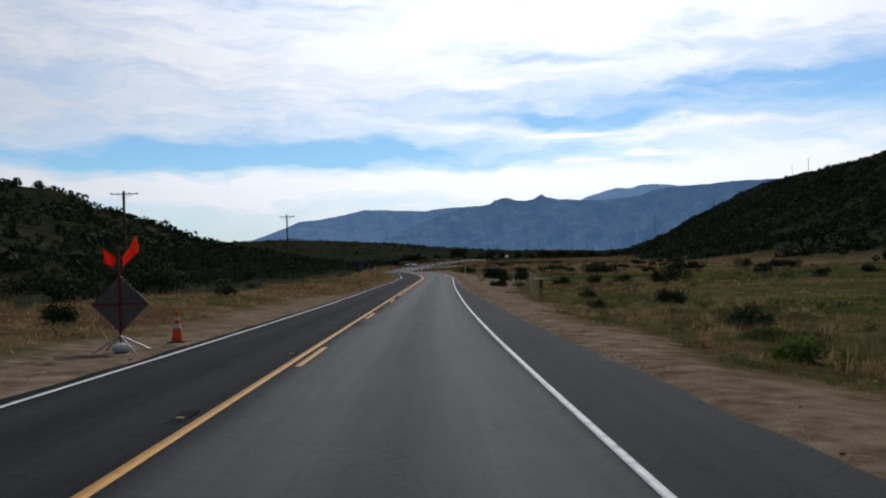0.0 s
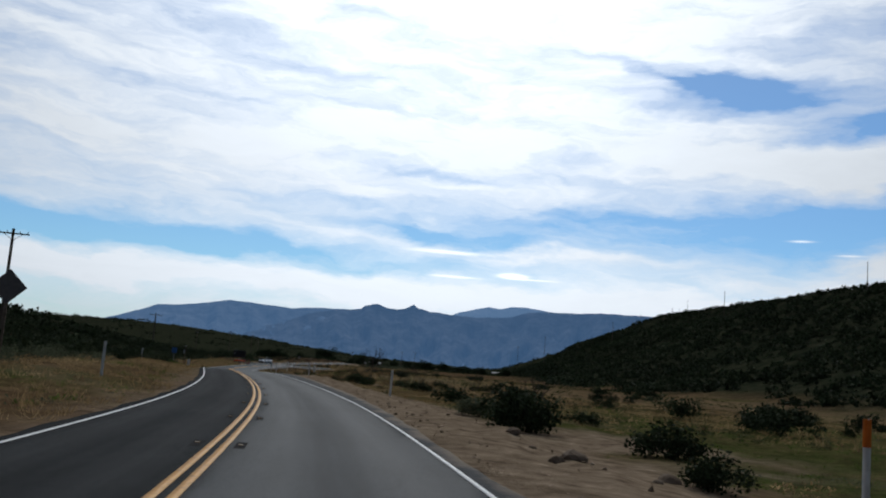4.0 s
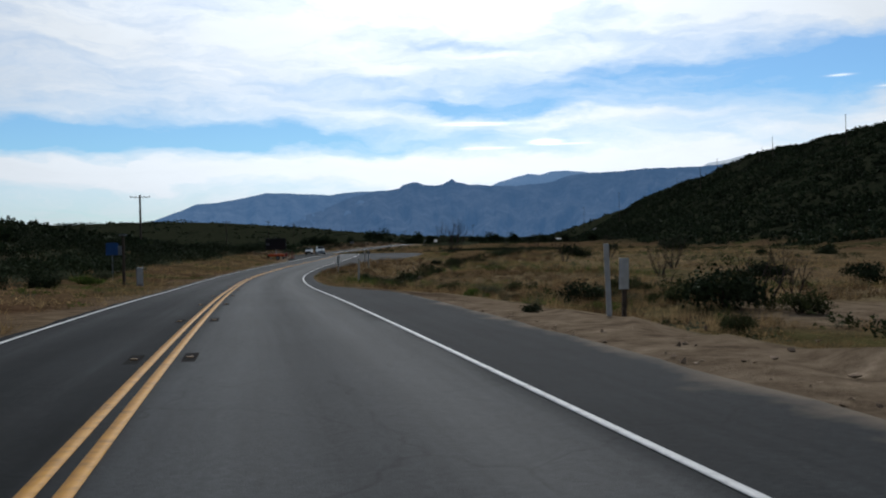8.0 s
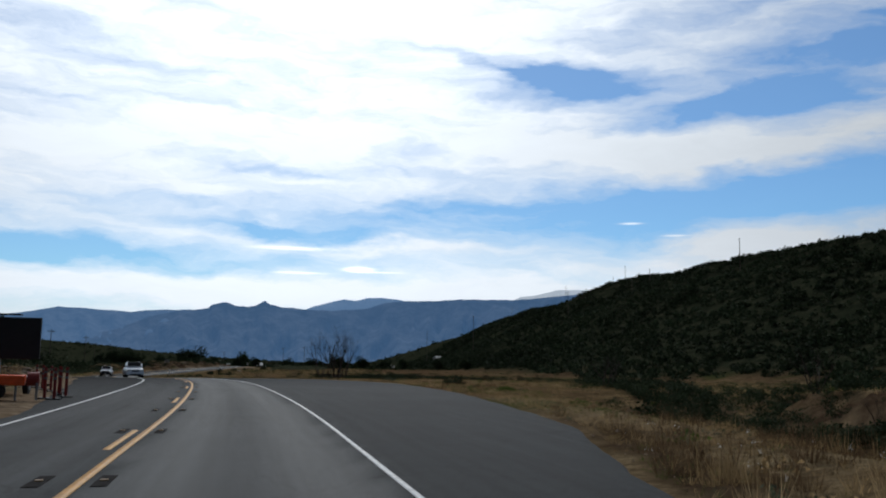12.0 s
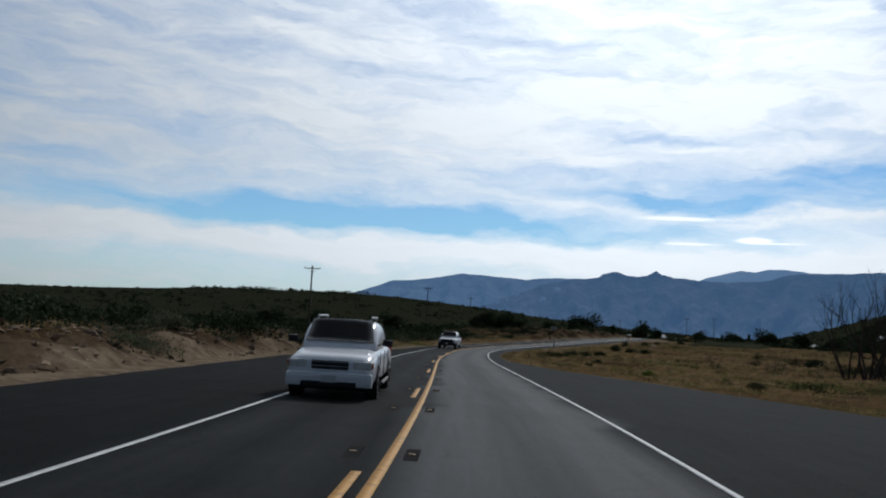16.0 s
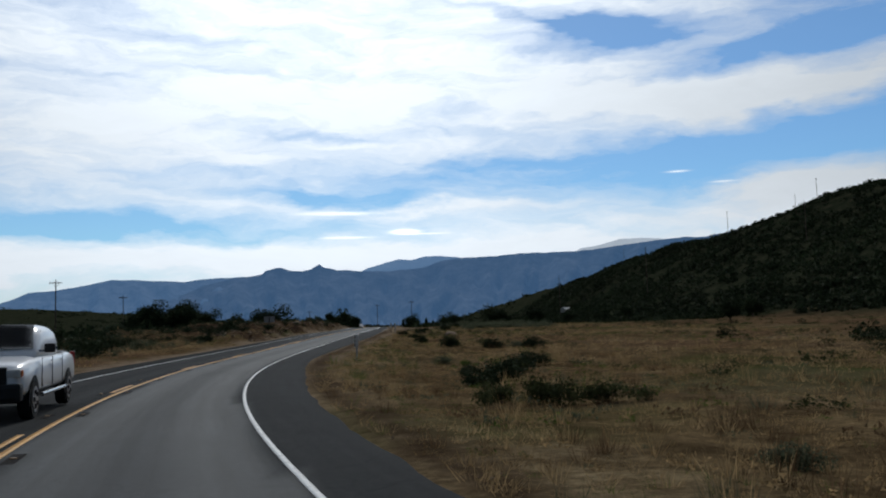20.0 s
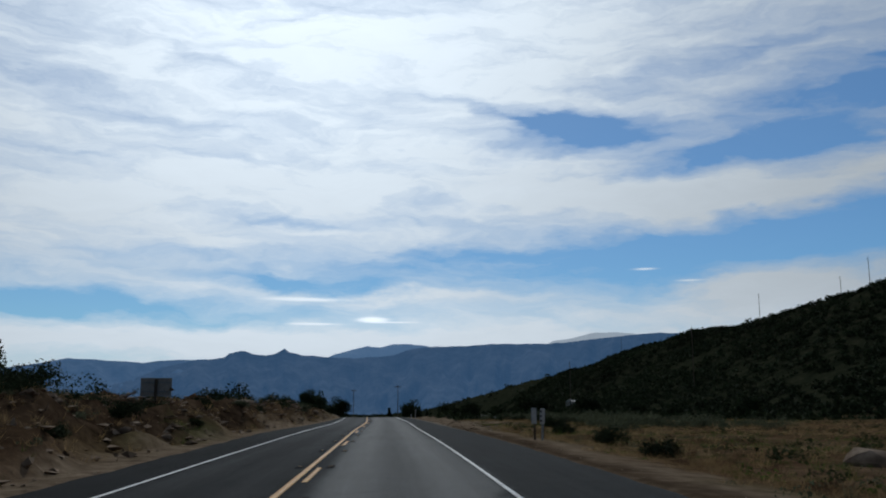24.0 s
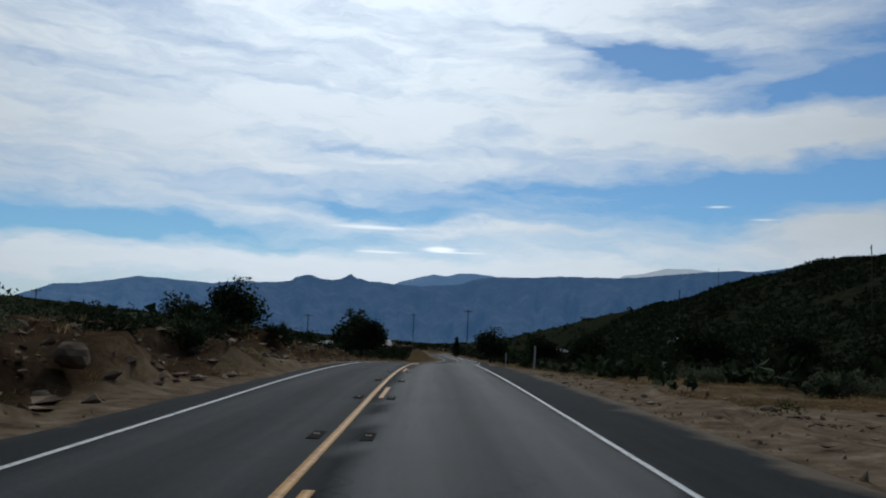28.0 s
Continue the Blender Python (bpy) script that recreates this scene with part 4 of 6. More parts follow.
# ---- vegetation
def leaf_cloud(seed, n, shape=(1, 1, 0.8), leaf=0.16, lobes=5, low=0.0, hollow=0.55):
    """n small leaf triangles gathered in lobes: vertices (3n, 3), unit size, base at z = 0."""
    r = np.random.RandomState(seed)
    c = r.normal(size=(lobes, 3)) * (0.42, 0.42, 0.25)
    c[:, 2] = np.abs(c[:, 2]) + 0.38
    w = r.uniform(0.38, 0.62, lobes)
    k = r.randint(0, lobes, n)
    d = r.normal(size=(n, 3))
    d /= np.linalg.norm(d, axis=1, keepdims=True)
    p = c[k] + d * (w[k] * r.uniform(hollow, 1.05, n))[:, None]
    p[:, 2] = np.maximum(p[:, 2], low + 0.02 * r.rand(n)) * 1.0
    p *= shape
    u = r.normal(size=(n, 3))
    v = np.cross(u, d + 0.6 * r.normal(size=(n, 3)))
    u /= np.linalg.norm(u, axis=1, keepdims=True)
    v /= np.linalg.norm(v, axis=1, keepdims=True)
    sz = leaf * r.uniform(0.6, 1.5, n)[:, None]
    tri = np.stack([p - u * sz, p + u * sz * 0.9, p + v * sz * 1.25], 1)
    return tri.reshape(-1, 3)


def scatter(name, x, y, size, variants, mat, label, category, seed=0, sink=0.06, squash=(0.75, 1.2), z=None):
    """Many clumps joined into one object of stuff."""
    r = np.random.RandomState(seed)
    z = ground_z(x, y) if z is None else z
    n = len(x)
    pick = r.randint(0, len(variants), n)
    ang = r.uniform(0, 2 * math.pi, n)
    tall = r.uniform(*squash, n)
    V = []
    for k, base in enumerate(variants):
        i = np.where(pick == k)[0]
        if not len(i):
            continue
        c, s = np.cos(ang[i])[:, None], np.sin(ang[i])[:, None]
        bx, by, bz = base[:, 0][None], base[:, 1][None], base[:, 2][None]
        q = np.stack([(c * bx - s * by) * size[i][:, None] + x[i][:, None], (s * bx + c * by) * size[i][:, None] + y[i][:, None],
                      bz * (size[i] * tall[i])[:, None] + (z[i] - sink * size[i])[:, None]], -1)
        V.append(q.reshape(-1, 3))
    V = np.concatenate(V)
    ob = new(name, mesh_np(name, V, np.arange(len(V)).reshape(-1, 3), mat))
    return tagged(ob, label, category, kind="stuff")


def build_brush():
    r = np.random.RandomState(11)
    far = [leaf_cloud(k, 34, leaf=0.24, lobes=5) for k in range(6)]
    mid = [leaf_cloud(20 + k, 270, leaf=0.064, lobes=9, hollow=0.4) for k in range(6)]
    low = [leaf_cloud(30 + k, 84, leaf=0.088, lobes=9, hollow=0.3) for k in range(6)]
    near = [leaf_cloud(40 + k, 800, leaf=0.065, lobes=9, hollow=0.35) for k in range(6)]

    def place(n, x0, x1, y0, y1, keep):
        x, y = r.uniform(x0, x1, n), r.uniform(y0, y1, n)
        k = keep(x, y)
        return x[k], y[k]

    foot = lambda y: np.interp(y, [0, 300, 500, 700, 900, 1300], [80, 76, 60, 48, 44, 60])
    x, y = place(40000, 30, 268, 60, 1400, lambda x, y: (x > foot(y) + 18 * fbm(x / 25, y / 25)) & (fbm(x / 16, y / 16, 4) > -0.42 + 0.1 * r.rand(len(x))))
    scatter("hill_chaparral", x, y, r.uniform(0.8, 2.3, len(x)), far, M_SHRUB, "dark green chaparral covering the hillside", "shrubs", 1, 0.25)
    rx = lambda y: np.interp(y, RY, RX)
    x, y = place(30000, -330, -10, 40, 1100, lambda x, y: (x - rx(y) < -28 - 10 * fbm(x / 15, y / 15)) & (fbm(x / 14, y / 14, 4) > -0.45) & (r.rand(len(x)) < np.interp(x - rx(y), [-260, -110], [0.5, 1])))
    scatter("left_chaparral", x, y, r.uniform(0.8, 1.9, len(x)), far, M_SHRUB, "dark chaparral shrubs on the slope beside the road", "shrubs", 2, 0.3)
    x, y = place(9500, -95, -10, 60, 760, lambda x, y: (x - rx(y) < np.interp(y, [0, 90, 190, 225, 300, 330, 470, 540, 560, 700], [-15, -13, -13, -8.5, -9, -11.5, -8.5, -9, -8.0, -7.5]) - 6 * np.abs(fbm(x / 8, y / 8))) & (x - rx(y) > -38))
    lower = lambda y: np.interp(y, [530, 548, 640, 660], [1, 0.5, 0.5, 1])
    scatter("left_brush", x, y, r.uniform(0.7, 1.7, len(x)) * lower(y), mid, M_SHRUB, "dense dark sage brush beside the road", "shrubs", 3)
    x, y = place(5600, -90, -10, 60, 760, lambda x, y: (x - rx(y) < np.interp(y, [0, 90, 250, 330, 470, 700], [-13, -10, -9, -11.5, -7.5, -8.5])) & (x - rx(y) > -26))
    scatter("sage", x, y, r.uniform(0.35, 0.9, len(x)) * lower(y), mid, M_SAGE, "grey green sage bushes among the brush", "shrubs", 4)
    x, y = place(17000, -60, 90, 50, 800, lambda x, y: (x - rx(y) > pave_r(np.interp(y, RY, SG)) + 3 + 10 * r.rand(len(x))) & (x < foot(y) + 10) & (fbm(x / 11 + 9, y / 11, 4) > -0.12 + 0.3 * r.rand(len(x))))
    scatter("field_shrubs", x, y, r.uniform(0.2, 0.95, len(x)) ** 1.3, low, M_OLIVE, "low olive green shrubs dotted over the dry field", "shrubs", 5, squash=(0.45, 0.9))
    x, y = place(2600, -70, 70, 660, 1100, lambda x, y: np.abs(x - rx(y)) > 11)
    scatter("valley_brush", x, y, r.uniform(0.7, 1.9, len(x)), far, M_SHRUB, "dark brush on the valley floor", "shrubs", 6)
    x, y = place(6500, -900, 700, 1100, 2400, lambda x, y: fbm(x / 60, y / 60, 4) > -0.2)
    scatter("far_woods", x, y, r.uniform(2.0, 6.5, len(x)), far, M_SHRUB, "far dark woods and brush", "woods", 7, 0.3, squash=(0.4, 0.8))
    # brush that stands near the turn and along the wash
    x, y = place(700, -20, 40, 130, 330, lambda x, y: (x - rx(y) > 13) & (fbm(x / 7 + 3, y / 7, 3) > 0.27))
    scatter("wash_brush", x, y, r.uniform(0.5, 1.6, len(x)), near[:3], M_SHRUB, "dark green brush along the dry wash", "shrubs", 8)
    # dense brush at the far side of the turnout and in the gully
    s, q = r.uniform(322, 372, 560), r.rand(560)
    x, y = where(s, np.interp(s, [300, 326, 352, 372], [16.5, 18.5, 26.0, 34.0]) + 9 * q**1.6)
    k = fbm(x / 6, y / 6, 3) > -0.1 + 0.5 * smooth(0.55, 1.0, q)
    scatter("gully_brush", x[k], y[k], r.uniform(0.25, 0.8, k.sum()), mid, M_SHRUB, "dark brush along the gully beside the turnout", "shrubs", 9)
    s = r.uniform(558, 584, 230)
    x, y = where(s, -8.0 - 9 * r.rand(230))
    scatter("bank_brush", x, y, r.uniform(0.25, 0.6, 230), mid, M_SHRUB, "low dark brush growing over the dug bank", "shrubs", 14)
    s = r.uniform(612, 760, 480)
    x, y = where(s, np.interp(s, [612, 640, 685, 760], [19, 22, 20, 13]) + 16 * r.rand(480) ** 1.4)
    scatter("wash_brush", x, y, r.uniform(0.5, 1.4, 480), mid, M_SAGE, "grey green sage brush beyond the sandy wash", "shrubs", 13)
    y = r.uniform(268, 344, 520)
    x = np.interp(y, [262, 286, 305, 334, 350], [-31.0, -26.0, -22.0, -14.0, -9.0]) + r.normal(-0.6, 1.1, 520)
    k = fbm(x / 4 + 7, y / 4, 3) > -0.12
    scatter("bank_brush", x[k], y[k], r.uniform(0.2, 0.75, k.sum()), mid, M_SHRUB, "dark brush hanging over the cut bank", "shrubs", 12)
    s, lat = r.normal(482, 26, 900), r.normal(53, 7, 900)
    x, y = where(s, lat)
    k = fbm(x / 9 + 3, y / 9, 3) > -0.05
    x, y = x[k], y[k]
    scatter("field_brush", x, y, r.uniform(0.4, 1.4, len(x)), mid, M_SHRUB, "dark brush across the field", "shrubs", 10)
    return near, mid


NEAR_LEAVES, MID_LEAVES = build_brush()


def build_grass():
    r = np.random.RandomState(5)

    def tuft(seed, blades, h, lean, wide, foot=0.35):
        q = np.random.RandomState(seed)
        out = []
        for _ in range(blades):
            a, o = q.uniform(0, 6.28), q.uniform(0, 6.28)
            b = np.array([math.cos(o), math.sin(o), 0]) * q.uniform(0, foot)
            w = np.array([math.cos(a), math.sin(a), 0]) * wide * q.uniform(0.6, 1.4)
            tip = b + np.array([math.cos(o) * lean * q.rand(), math.sin(o) * lean * q.rand(), h * q.uniform(0.35, 1.15)])
            out += [b - w, b + w, tip]
        return np.array(out)

    dry = [tuft(k, 17, 0.8, 0.9, 0.016, 0.6) for k in range(8)]
    sparse = [tuft(20 + k, 8, 0.85, 1.0, 0.030, 0.5) for k in range(6)]
    weed = [tuft(40 + k, 38, 1.0, 0.55, 0.011, 0.5) for k in range(6)]

    def spread(n, s0, s1, l0, l1, power=1.6):
        s = r.uniform(s0, s1, n)
        pr, pl = np.interp(s, *zip(*PAVE_R)), np.interp(s, *zip(*PAVE_L))
        u = r.rand(n) ** power
        lat = np.where(l1 > 0, pr + l0 + (l1 - l0) * u, pl - l0 + (l1 + l0) * u)
        k = sand_amount(s, lat) < r.uniform(0.1, 0.6, n)
        s, lat = s[k], lat[k]
        return where(s, lat)

    for (n, l0, l1, pw), shapes, lo, hi, seed in (((50000, 0.12, 13, 1.1), dry, 0.10, 0.30, 21), ((34000, 12, 46, 1.2), sparse, 0.16, 0.46, 26)):
        x, y = spread(n, 50, 720, l0, l1, pw)
        size = r.uniform(lo, hi, len(x))
        g = fbm(x / 14, y / 14, 4) + 0.125 * r.normal(size=len(x))
        d = g < 0.26 - 0.36 * (1 - smooth(150, 210, y))
        scatter("dry_grass", x[d], y[d], size[d], shapes, M_DRY, "dry blond grass on the verge and field", "grass", seed, 0.02)
        scatter("green_weeds", x[~d], y[~d], 0.7 * size[~d], shapes, M_GREEN, "green weeds among the dry grass", "grass", seed + 1, 0.02)
    x, y = spread(26000, 50, 720, 0.2, -26)
    d = fbm(x / 9, y / 9, 4) < 0.28
    scatter("dry_grass", x[d], y[d], r.uniform(0.14, 0.38, d.sum()), sparse, M_DRY, "dry blond grass below the brush", "grass", 23, 0.02)
    scatter("green_weeds", x[~d], y[~d], r.uniform(0.12, 0.32, (~d).sum()), sparse, M_GREEN, "green weeds below the brush", "grass", 24, 0.02)
    # knee-high weeds in the bend and along the later verges
    for n, s0, s1, l0, l1 in ((5200, 232, 322, 0.3, 20), (1500, 60, 130, 1.8, 12), (1800, 430, 600, 0.4, 14)):
        x, y = spread(n, s0, s1, l0, l1, 1.0)
        g = fbm(x / 6 + 31, y / 6, 4) + 0.16 * r.normal(size=len(x))
        for lo, hi, m, nm, lab in ((-9, -0.10, M_BROWN, "brown_weeds", "knee-high withered brown weeds"), (-0.10, 0.16, M_DRY, "tall_grass", "tall pale bunch grass inside the bend"), (0.16, 0.30, M_SAGE, "grey_weeds", "grey green weeds among the dry grass"), (0.30, 9, M_GREEN, "green_weeds", "lush green weeds by the bend")):
            k = (g >= lo) & (g < hi)
            if k.sum():
                scatter(nm, x[k], y[k], 0.18 + 0.42 * r.rand(k.sum()) ** 2, weed, m, lab, "weeds", n, 0.02, (0.7, 1.1))
    x, y = spread(240, 272, 318, 0.4, 9, 1.0)
    scatter("white_blossoms", x, y, r.uniform(0.03, 0.08, len(x)), [leaf_cloud(70 + k, 9, (1, 1, 1.5), leaf=0.22, lobes=3) for k in range(4)], M_BLOSSOM, "small white blossoms in the tall grass", "flowers", 51, -1.2)
    # matted low growth: dry, brown and green
    mat = [leaf_cloud(80 + k, 44, (1.2, 1.2, 0.5), leaf=0.10, lobes=9) for k in range(6)]
    for n, l0, l1, seed in ((11000, 0.8, 46, 41), (4000, 0.6, -20, 43)):
        x, y = spread(n, 50, 720, l0, l1, 1.25)
        g = fbm(x / 10 + 70, y / 10, 4) + 0.22 * r.normal(size=len(x))
        for a, b, m, nm, lab in ((-9, 0.02, M_DRY, "dry_mats", "matted dry grass clumps"), (0.02, 0.22, M_BROWN, "brown_weeds", "withered brown weeds in the grass"), (0.22, 0.36, M_SAGE, "sage_seedlings", "small grey green sage plants"), (0.36, 9, M_GREEN, "green_mats", "low green weeds in the dry field")):
            k = (g >= a) & (g < b)
            scatter(nm, x[k], y[k], 0.10 + 0.34 * r.rand(k.sum()) ** 2, mat, m, lab, "weeds", seed, 0.03, (0.6, 1.2))


build_grass()


def tri_mesh(name, V, mat):
    return mesh_np(name, V, np.arange(len(V)).reshape(-1, 3), mat)


def place_of(s, lat):
    x, y, z = road_at(s, lat)
    return float(x), float(y), float(ground_z(x, y))


def heading(s):
    return -math.degrees(float(np.interp(s, SG, TH)))


def make_bush(seed, mat, label, group, leaves=1700, shape=(1, 1, 0.85)):
    e = thing("bush", Matrix.Identity(4), label, "bush", group)
    part("foliage", tri_mesh("foliage", leaf_cloud(seed, leaves, shape, 0.058, 10, 0.0, 0.3), mat), None, e)
    bm = NB()
    q = random.Random(seed)
    for k in range(5):
        a = q.uniform(0, 6.28)
        tube(bm, (0, 0, -0.08), (math.cos(a) * 0.3, math.sin(a) * 0.3, 0.5), 0.035, 0.012, 5)
    part("stems", bm, M_BARK, e)
    return e


BUSHES = [make_bush(61, M_SHRUB, "dark green roadside bush on the sandy verge", "roadside bushes"),
          make_bush(62, M_SAGE, "grey green sagebush on the verge", "roadside bushes"),
          make_bush(63, M_GREEN, "bright green low bush in dry grass", "roadside bushes", shape=(1.1, 1.1, 0.6)),
          make_bush(64, M_OLIVE, "olive green scrub bush among dry grass", "roadside bushes", shape=(1.15, 1.1, 0.75))]
BUSH_AT = [(120, 7.2, 0.75, 0), (152, 9.6, 0.8, 0), (136, 8.2, 0.45, 1), (128, 9.4, 0.5, 1), (166, 9.6, 1.5, 0), (171, 11.0, 1.7, 0), (160, 12.5, 1.2, 0), (176, 10.5, 1.0, 1),
           (88, 9.5, 0.5, 0), (76, 12.0, 0.8, 0), (70, 10.5, 0.55, 2), (64, 9.0, 0.7, 2), (92, 14.0, 0.9, 0), (104, 12.0, 0.6, 0), (238, 14.5, 1.2, 0), (241, 16.2, 1.0, 0), (233, 7.0, 0.25, 0),
           (238, 10.5, 0.5, 2), (246, 13.0, 0.9, 0), (243, 8.2, 0.4, 2), (252, 11.0, 0.7, 1), (258, 7.2, 0.4, 0), (262, 8.5, 0.55, 0), (268, 6.2, 0.4, 2), (274, 7.6, 0.5, 0), (280, 9.4, 0.6, 1),
           (284, 6.4, 0.35, 0), (318, 14.5, 0.7, 0), (330, 17.0, 1.0, 0), (345, 16.5, 0.5, 2), (362, 19.0, 0.8, 0), (380, 19.5, 0.6, 1), (398, 18.0, 0.5, 0), (420, 14.0, 0.4, 0), (436, 13.0, 0.45, 2),
           (452, 11.5, 0.4, 0), (466, 14.0, 0.5, 0), (470, 9.0, 0.35, 1), (488, 10.5, 0.6, 0), (492, 12.0, 0.8, 0), (496, 13.5, 0.7, 0), (500, 15.0, 0.8, 0), (508, 12.0, 0.5, 1), (530, 14.0, 0.9, 0),
           (545, 12.0, 0.7, 0), (560, 11.0, 0.6, 0), (571, 9.6, 0.7, 0), (585, 11.5, 0.9, 0), (600, 12.5, 0.8, 0), (622, 16.0, 1.0, 0), (640, 21.0, 1.3, 1), (648, 20.0, 1.1, 0), (656, 21.5, 1.2, 1), (663, 20.0, 0.9, 0), (670, 19.0, 1.2, 1), (678, 19.5, 1.0, 0), (687, 18.0, 1.1, 1), (696, 15.0, 0.9, 0), (704, 13.0, 0.8, 1),
           (74, -8.5, 0.6, 0), (82, -9.5, 0.8, 0), (96, -9.0, 0.6, 0), (112, -11.0, 0.8, 1), (208, -9.0, 0.7, 0), (226, -10.0, 0.9, 0), (252, -9.5, 1.0, 0), (256, -8.0, 0.8, 0), (262, -7.4, 0.7, 2),
           (272, -8.4, 0.6, 1), (352, -13.2, 0.9, 0), (366, -14.0, 1.0, 0), (404, -13.0, 0.9, 1), (424, -13.4, 1.1, 1), (450, -10.5, 0.9, 0), (478, -9.0, 0.6, 0), (492, -8.5, 0.7, 1), (506, -9.5, 0.9, 0),
           (548, -8.5, 0.8, 0), (566, -10.5, 1.3, 0), (634, -9.5, 1.3, 0), (642, -8.8, 0.9, 0), (648, -9.8, 1.1, 0), (656, -8.4, 0.8, 0), (668, -8.6, 1.0, 0), (682, -8.2, 0.9, 0), (568, -6.8, 0.5, 0), (576, -7.4, 0.6, 0), (584, -6.6, 0.4, 0), (583.6, -8.4, 0.8, 0), (584.4, -9.6, 0.7, 0), (592, -7.8, 0.8, 0), (600, -7.0, 0.5, 1), (609, -7.6, 0.8, 0), (618, -6.9, 0.5, 0), (625, -7.8, 0.9, 0),
           (638, -6.8, 0.6, 0), (646, -7.2, 0.8, 1), (652, -6.4, 0.5, 0), (660, -6.9, 0.8, 0), (666, -6.2, 0.4, 0), (674, -6.6, 0.7, 0), (494, 11.2, 0.45, 0), (495.5, 11.8, 0.3, 0), (236, 15.5, 0.7, 3), (240, 13.8, 0.5, 3), (243, 16.2, 0.9, 3), (247, 14.6, 0.6, 3), (251, 17.0, 0.8, 3), (256, 13.4, 0.6, 3), (232, 11.2, 0.45, 3), (246, 10.2, 0.4, 3), (259, 10.6, 0.5, 3), (264, 12.0, 0.55, 3), (481, 9.2, 0.55, 3), (480.2, 10.2, 0.65, 3), (479.6, 11.2, 0.6, 3), (524, 19.1, 0.9, 0), (526, 16.6, 0.8, 0), (525, 18.2, 0.6, 1), (506, 13.0, 0.4, 2)]
used = set()
for k, (s, lat, size, kind) in enumerate(BUSH_AT):
    x, y, z = place_of(s, lat)
    m = pose(x, y, z - 0.04, 0, 0, 47 * k)
    ob = copy_thing(BUSHES[kind], m) if kind in used else BUSHES[kind]
    used.add(kind)
    ob.matrix_world = m
    ob.scale = (size, size, size * (0.85 + 0.05 * (k % 5)))


def branch(bm, p, d, length, r, depth, q, gnarl=0.5):
    for _ in range(3):
        e = p + d * (length / 3)
        tube(bm, p, e, r, r * 0.82, 5)
        p, r = e, r * 0.82
        d = (d + Vector((q.uniform(-1, 1), q.uniform(-1, 1), q.uniform(-0.5, 0.9))) * gnarl * 0.35).normalized()
    if depth:
        for _ in range(2 + (q.random() < 0.5)):
            nd = (d + Vector((q.uniform(-1, 1), q.uniform(-1, 1), q.uniform(-0.2, 1.0))) * 0.75).normalized()
            branch(bm, p, nd, length * q.uniform(0.6, 0.85), r * 0.8, depth - 1, q, gnarl)


def dead_bush(seed):
    q = random.Random(seed)
    e = thing("dead_bush", Matrix.Identity(4), "bare dark burnt shrub with crooked branches in dry grass", "dead shrub", "burnt shrubs")
    for k in range(5):
        bm = NB()
        a = k * 1.3 + q.uniform(0, 0.6)
        branch(bm, Vector((0.1 * math.cos(a), 0.1 * math.sin(a), -0.1)), Vector((math.cos(a) * 0.55, math.sin(a) * 0.55, 1)).normalized(), 0.9, 0.05, 3, q)
        part("branch", bm, M_BARK, e)
    return e


DEAD = [dead_bush(3), dead_bush(8)]
DEAD_AT = [(238, 15.7, 0.85), (241, 18.6, 0.75), (262, 24, 0.6), (268, 26, 1.0), (276, 30, 1.1), (290, 25, 0.8), (300, 31, 1.0), (318, 30, 0.9), (326, 24, 0.8), (340, 32, 1.1), (352, 26, 0.9), (366, 34, 1.2),
           (206, 24, 1.0), (214, 28, 1.1), (232, 27, 1.0), (472, 26, 0.9), (484, 34, 1.1)]
for k, (s, lat, size) in enumerate(DEAD_AT):
    x, y, z = place_of(s, lat)
    m = pose(x, y, z, 0, 0, 73 * k)
    ob = DEAD[k] if k < 2 else copy_thing(DEAD[k % 2], m)
    ob.matrix_world = m
    ob.scale = (size, size, size)
for k, (x, y, size) in enumerate(((-25.4, 470, 4.6), (-23.4, 471.5, 4.0), (-27.4, 469, 3.8), (-24.6, 468, 3.2))):
    ob = copy_thing(DEAD[k % 2], pose(x, y, float(ground_z(x, y)), 0, 0, 80 * k + 20))
    ob.scale = (size * 0.7, size * 0.7, size)


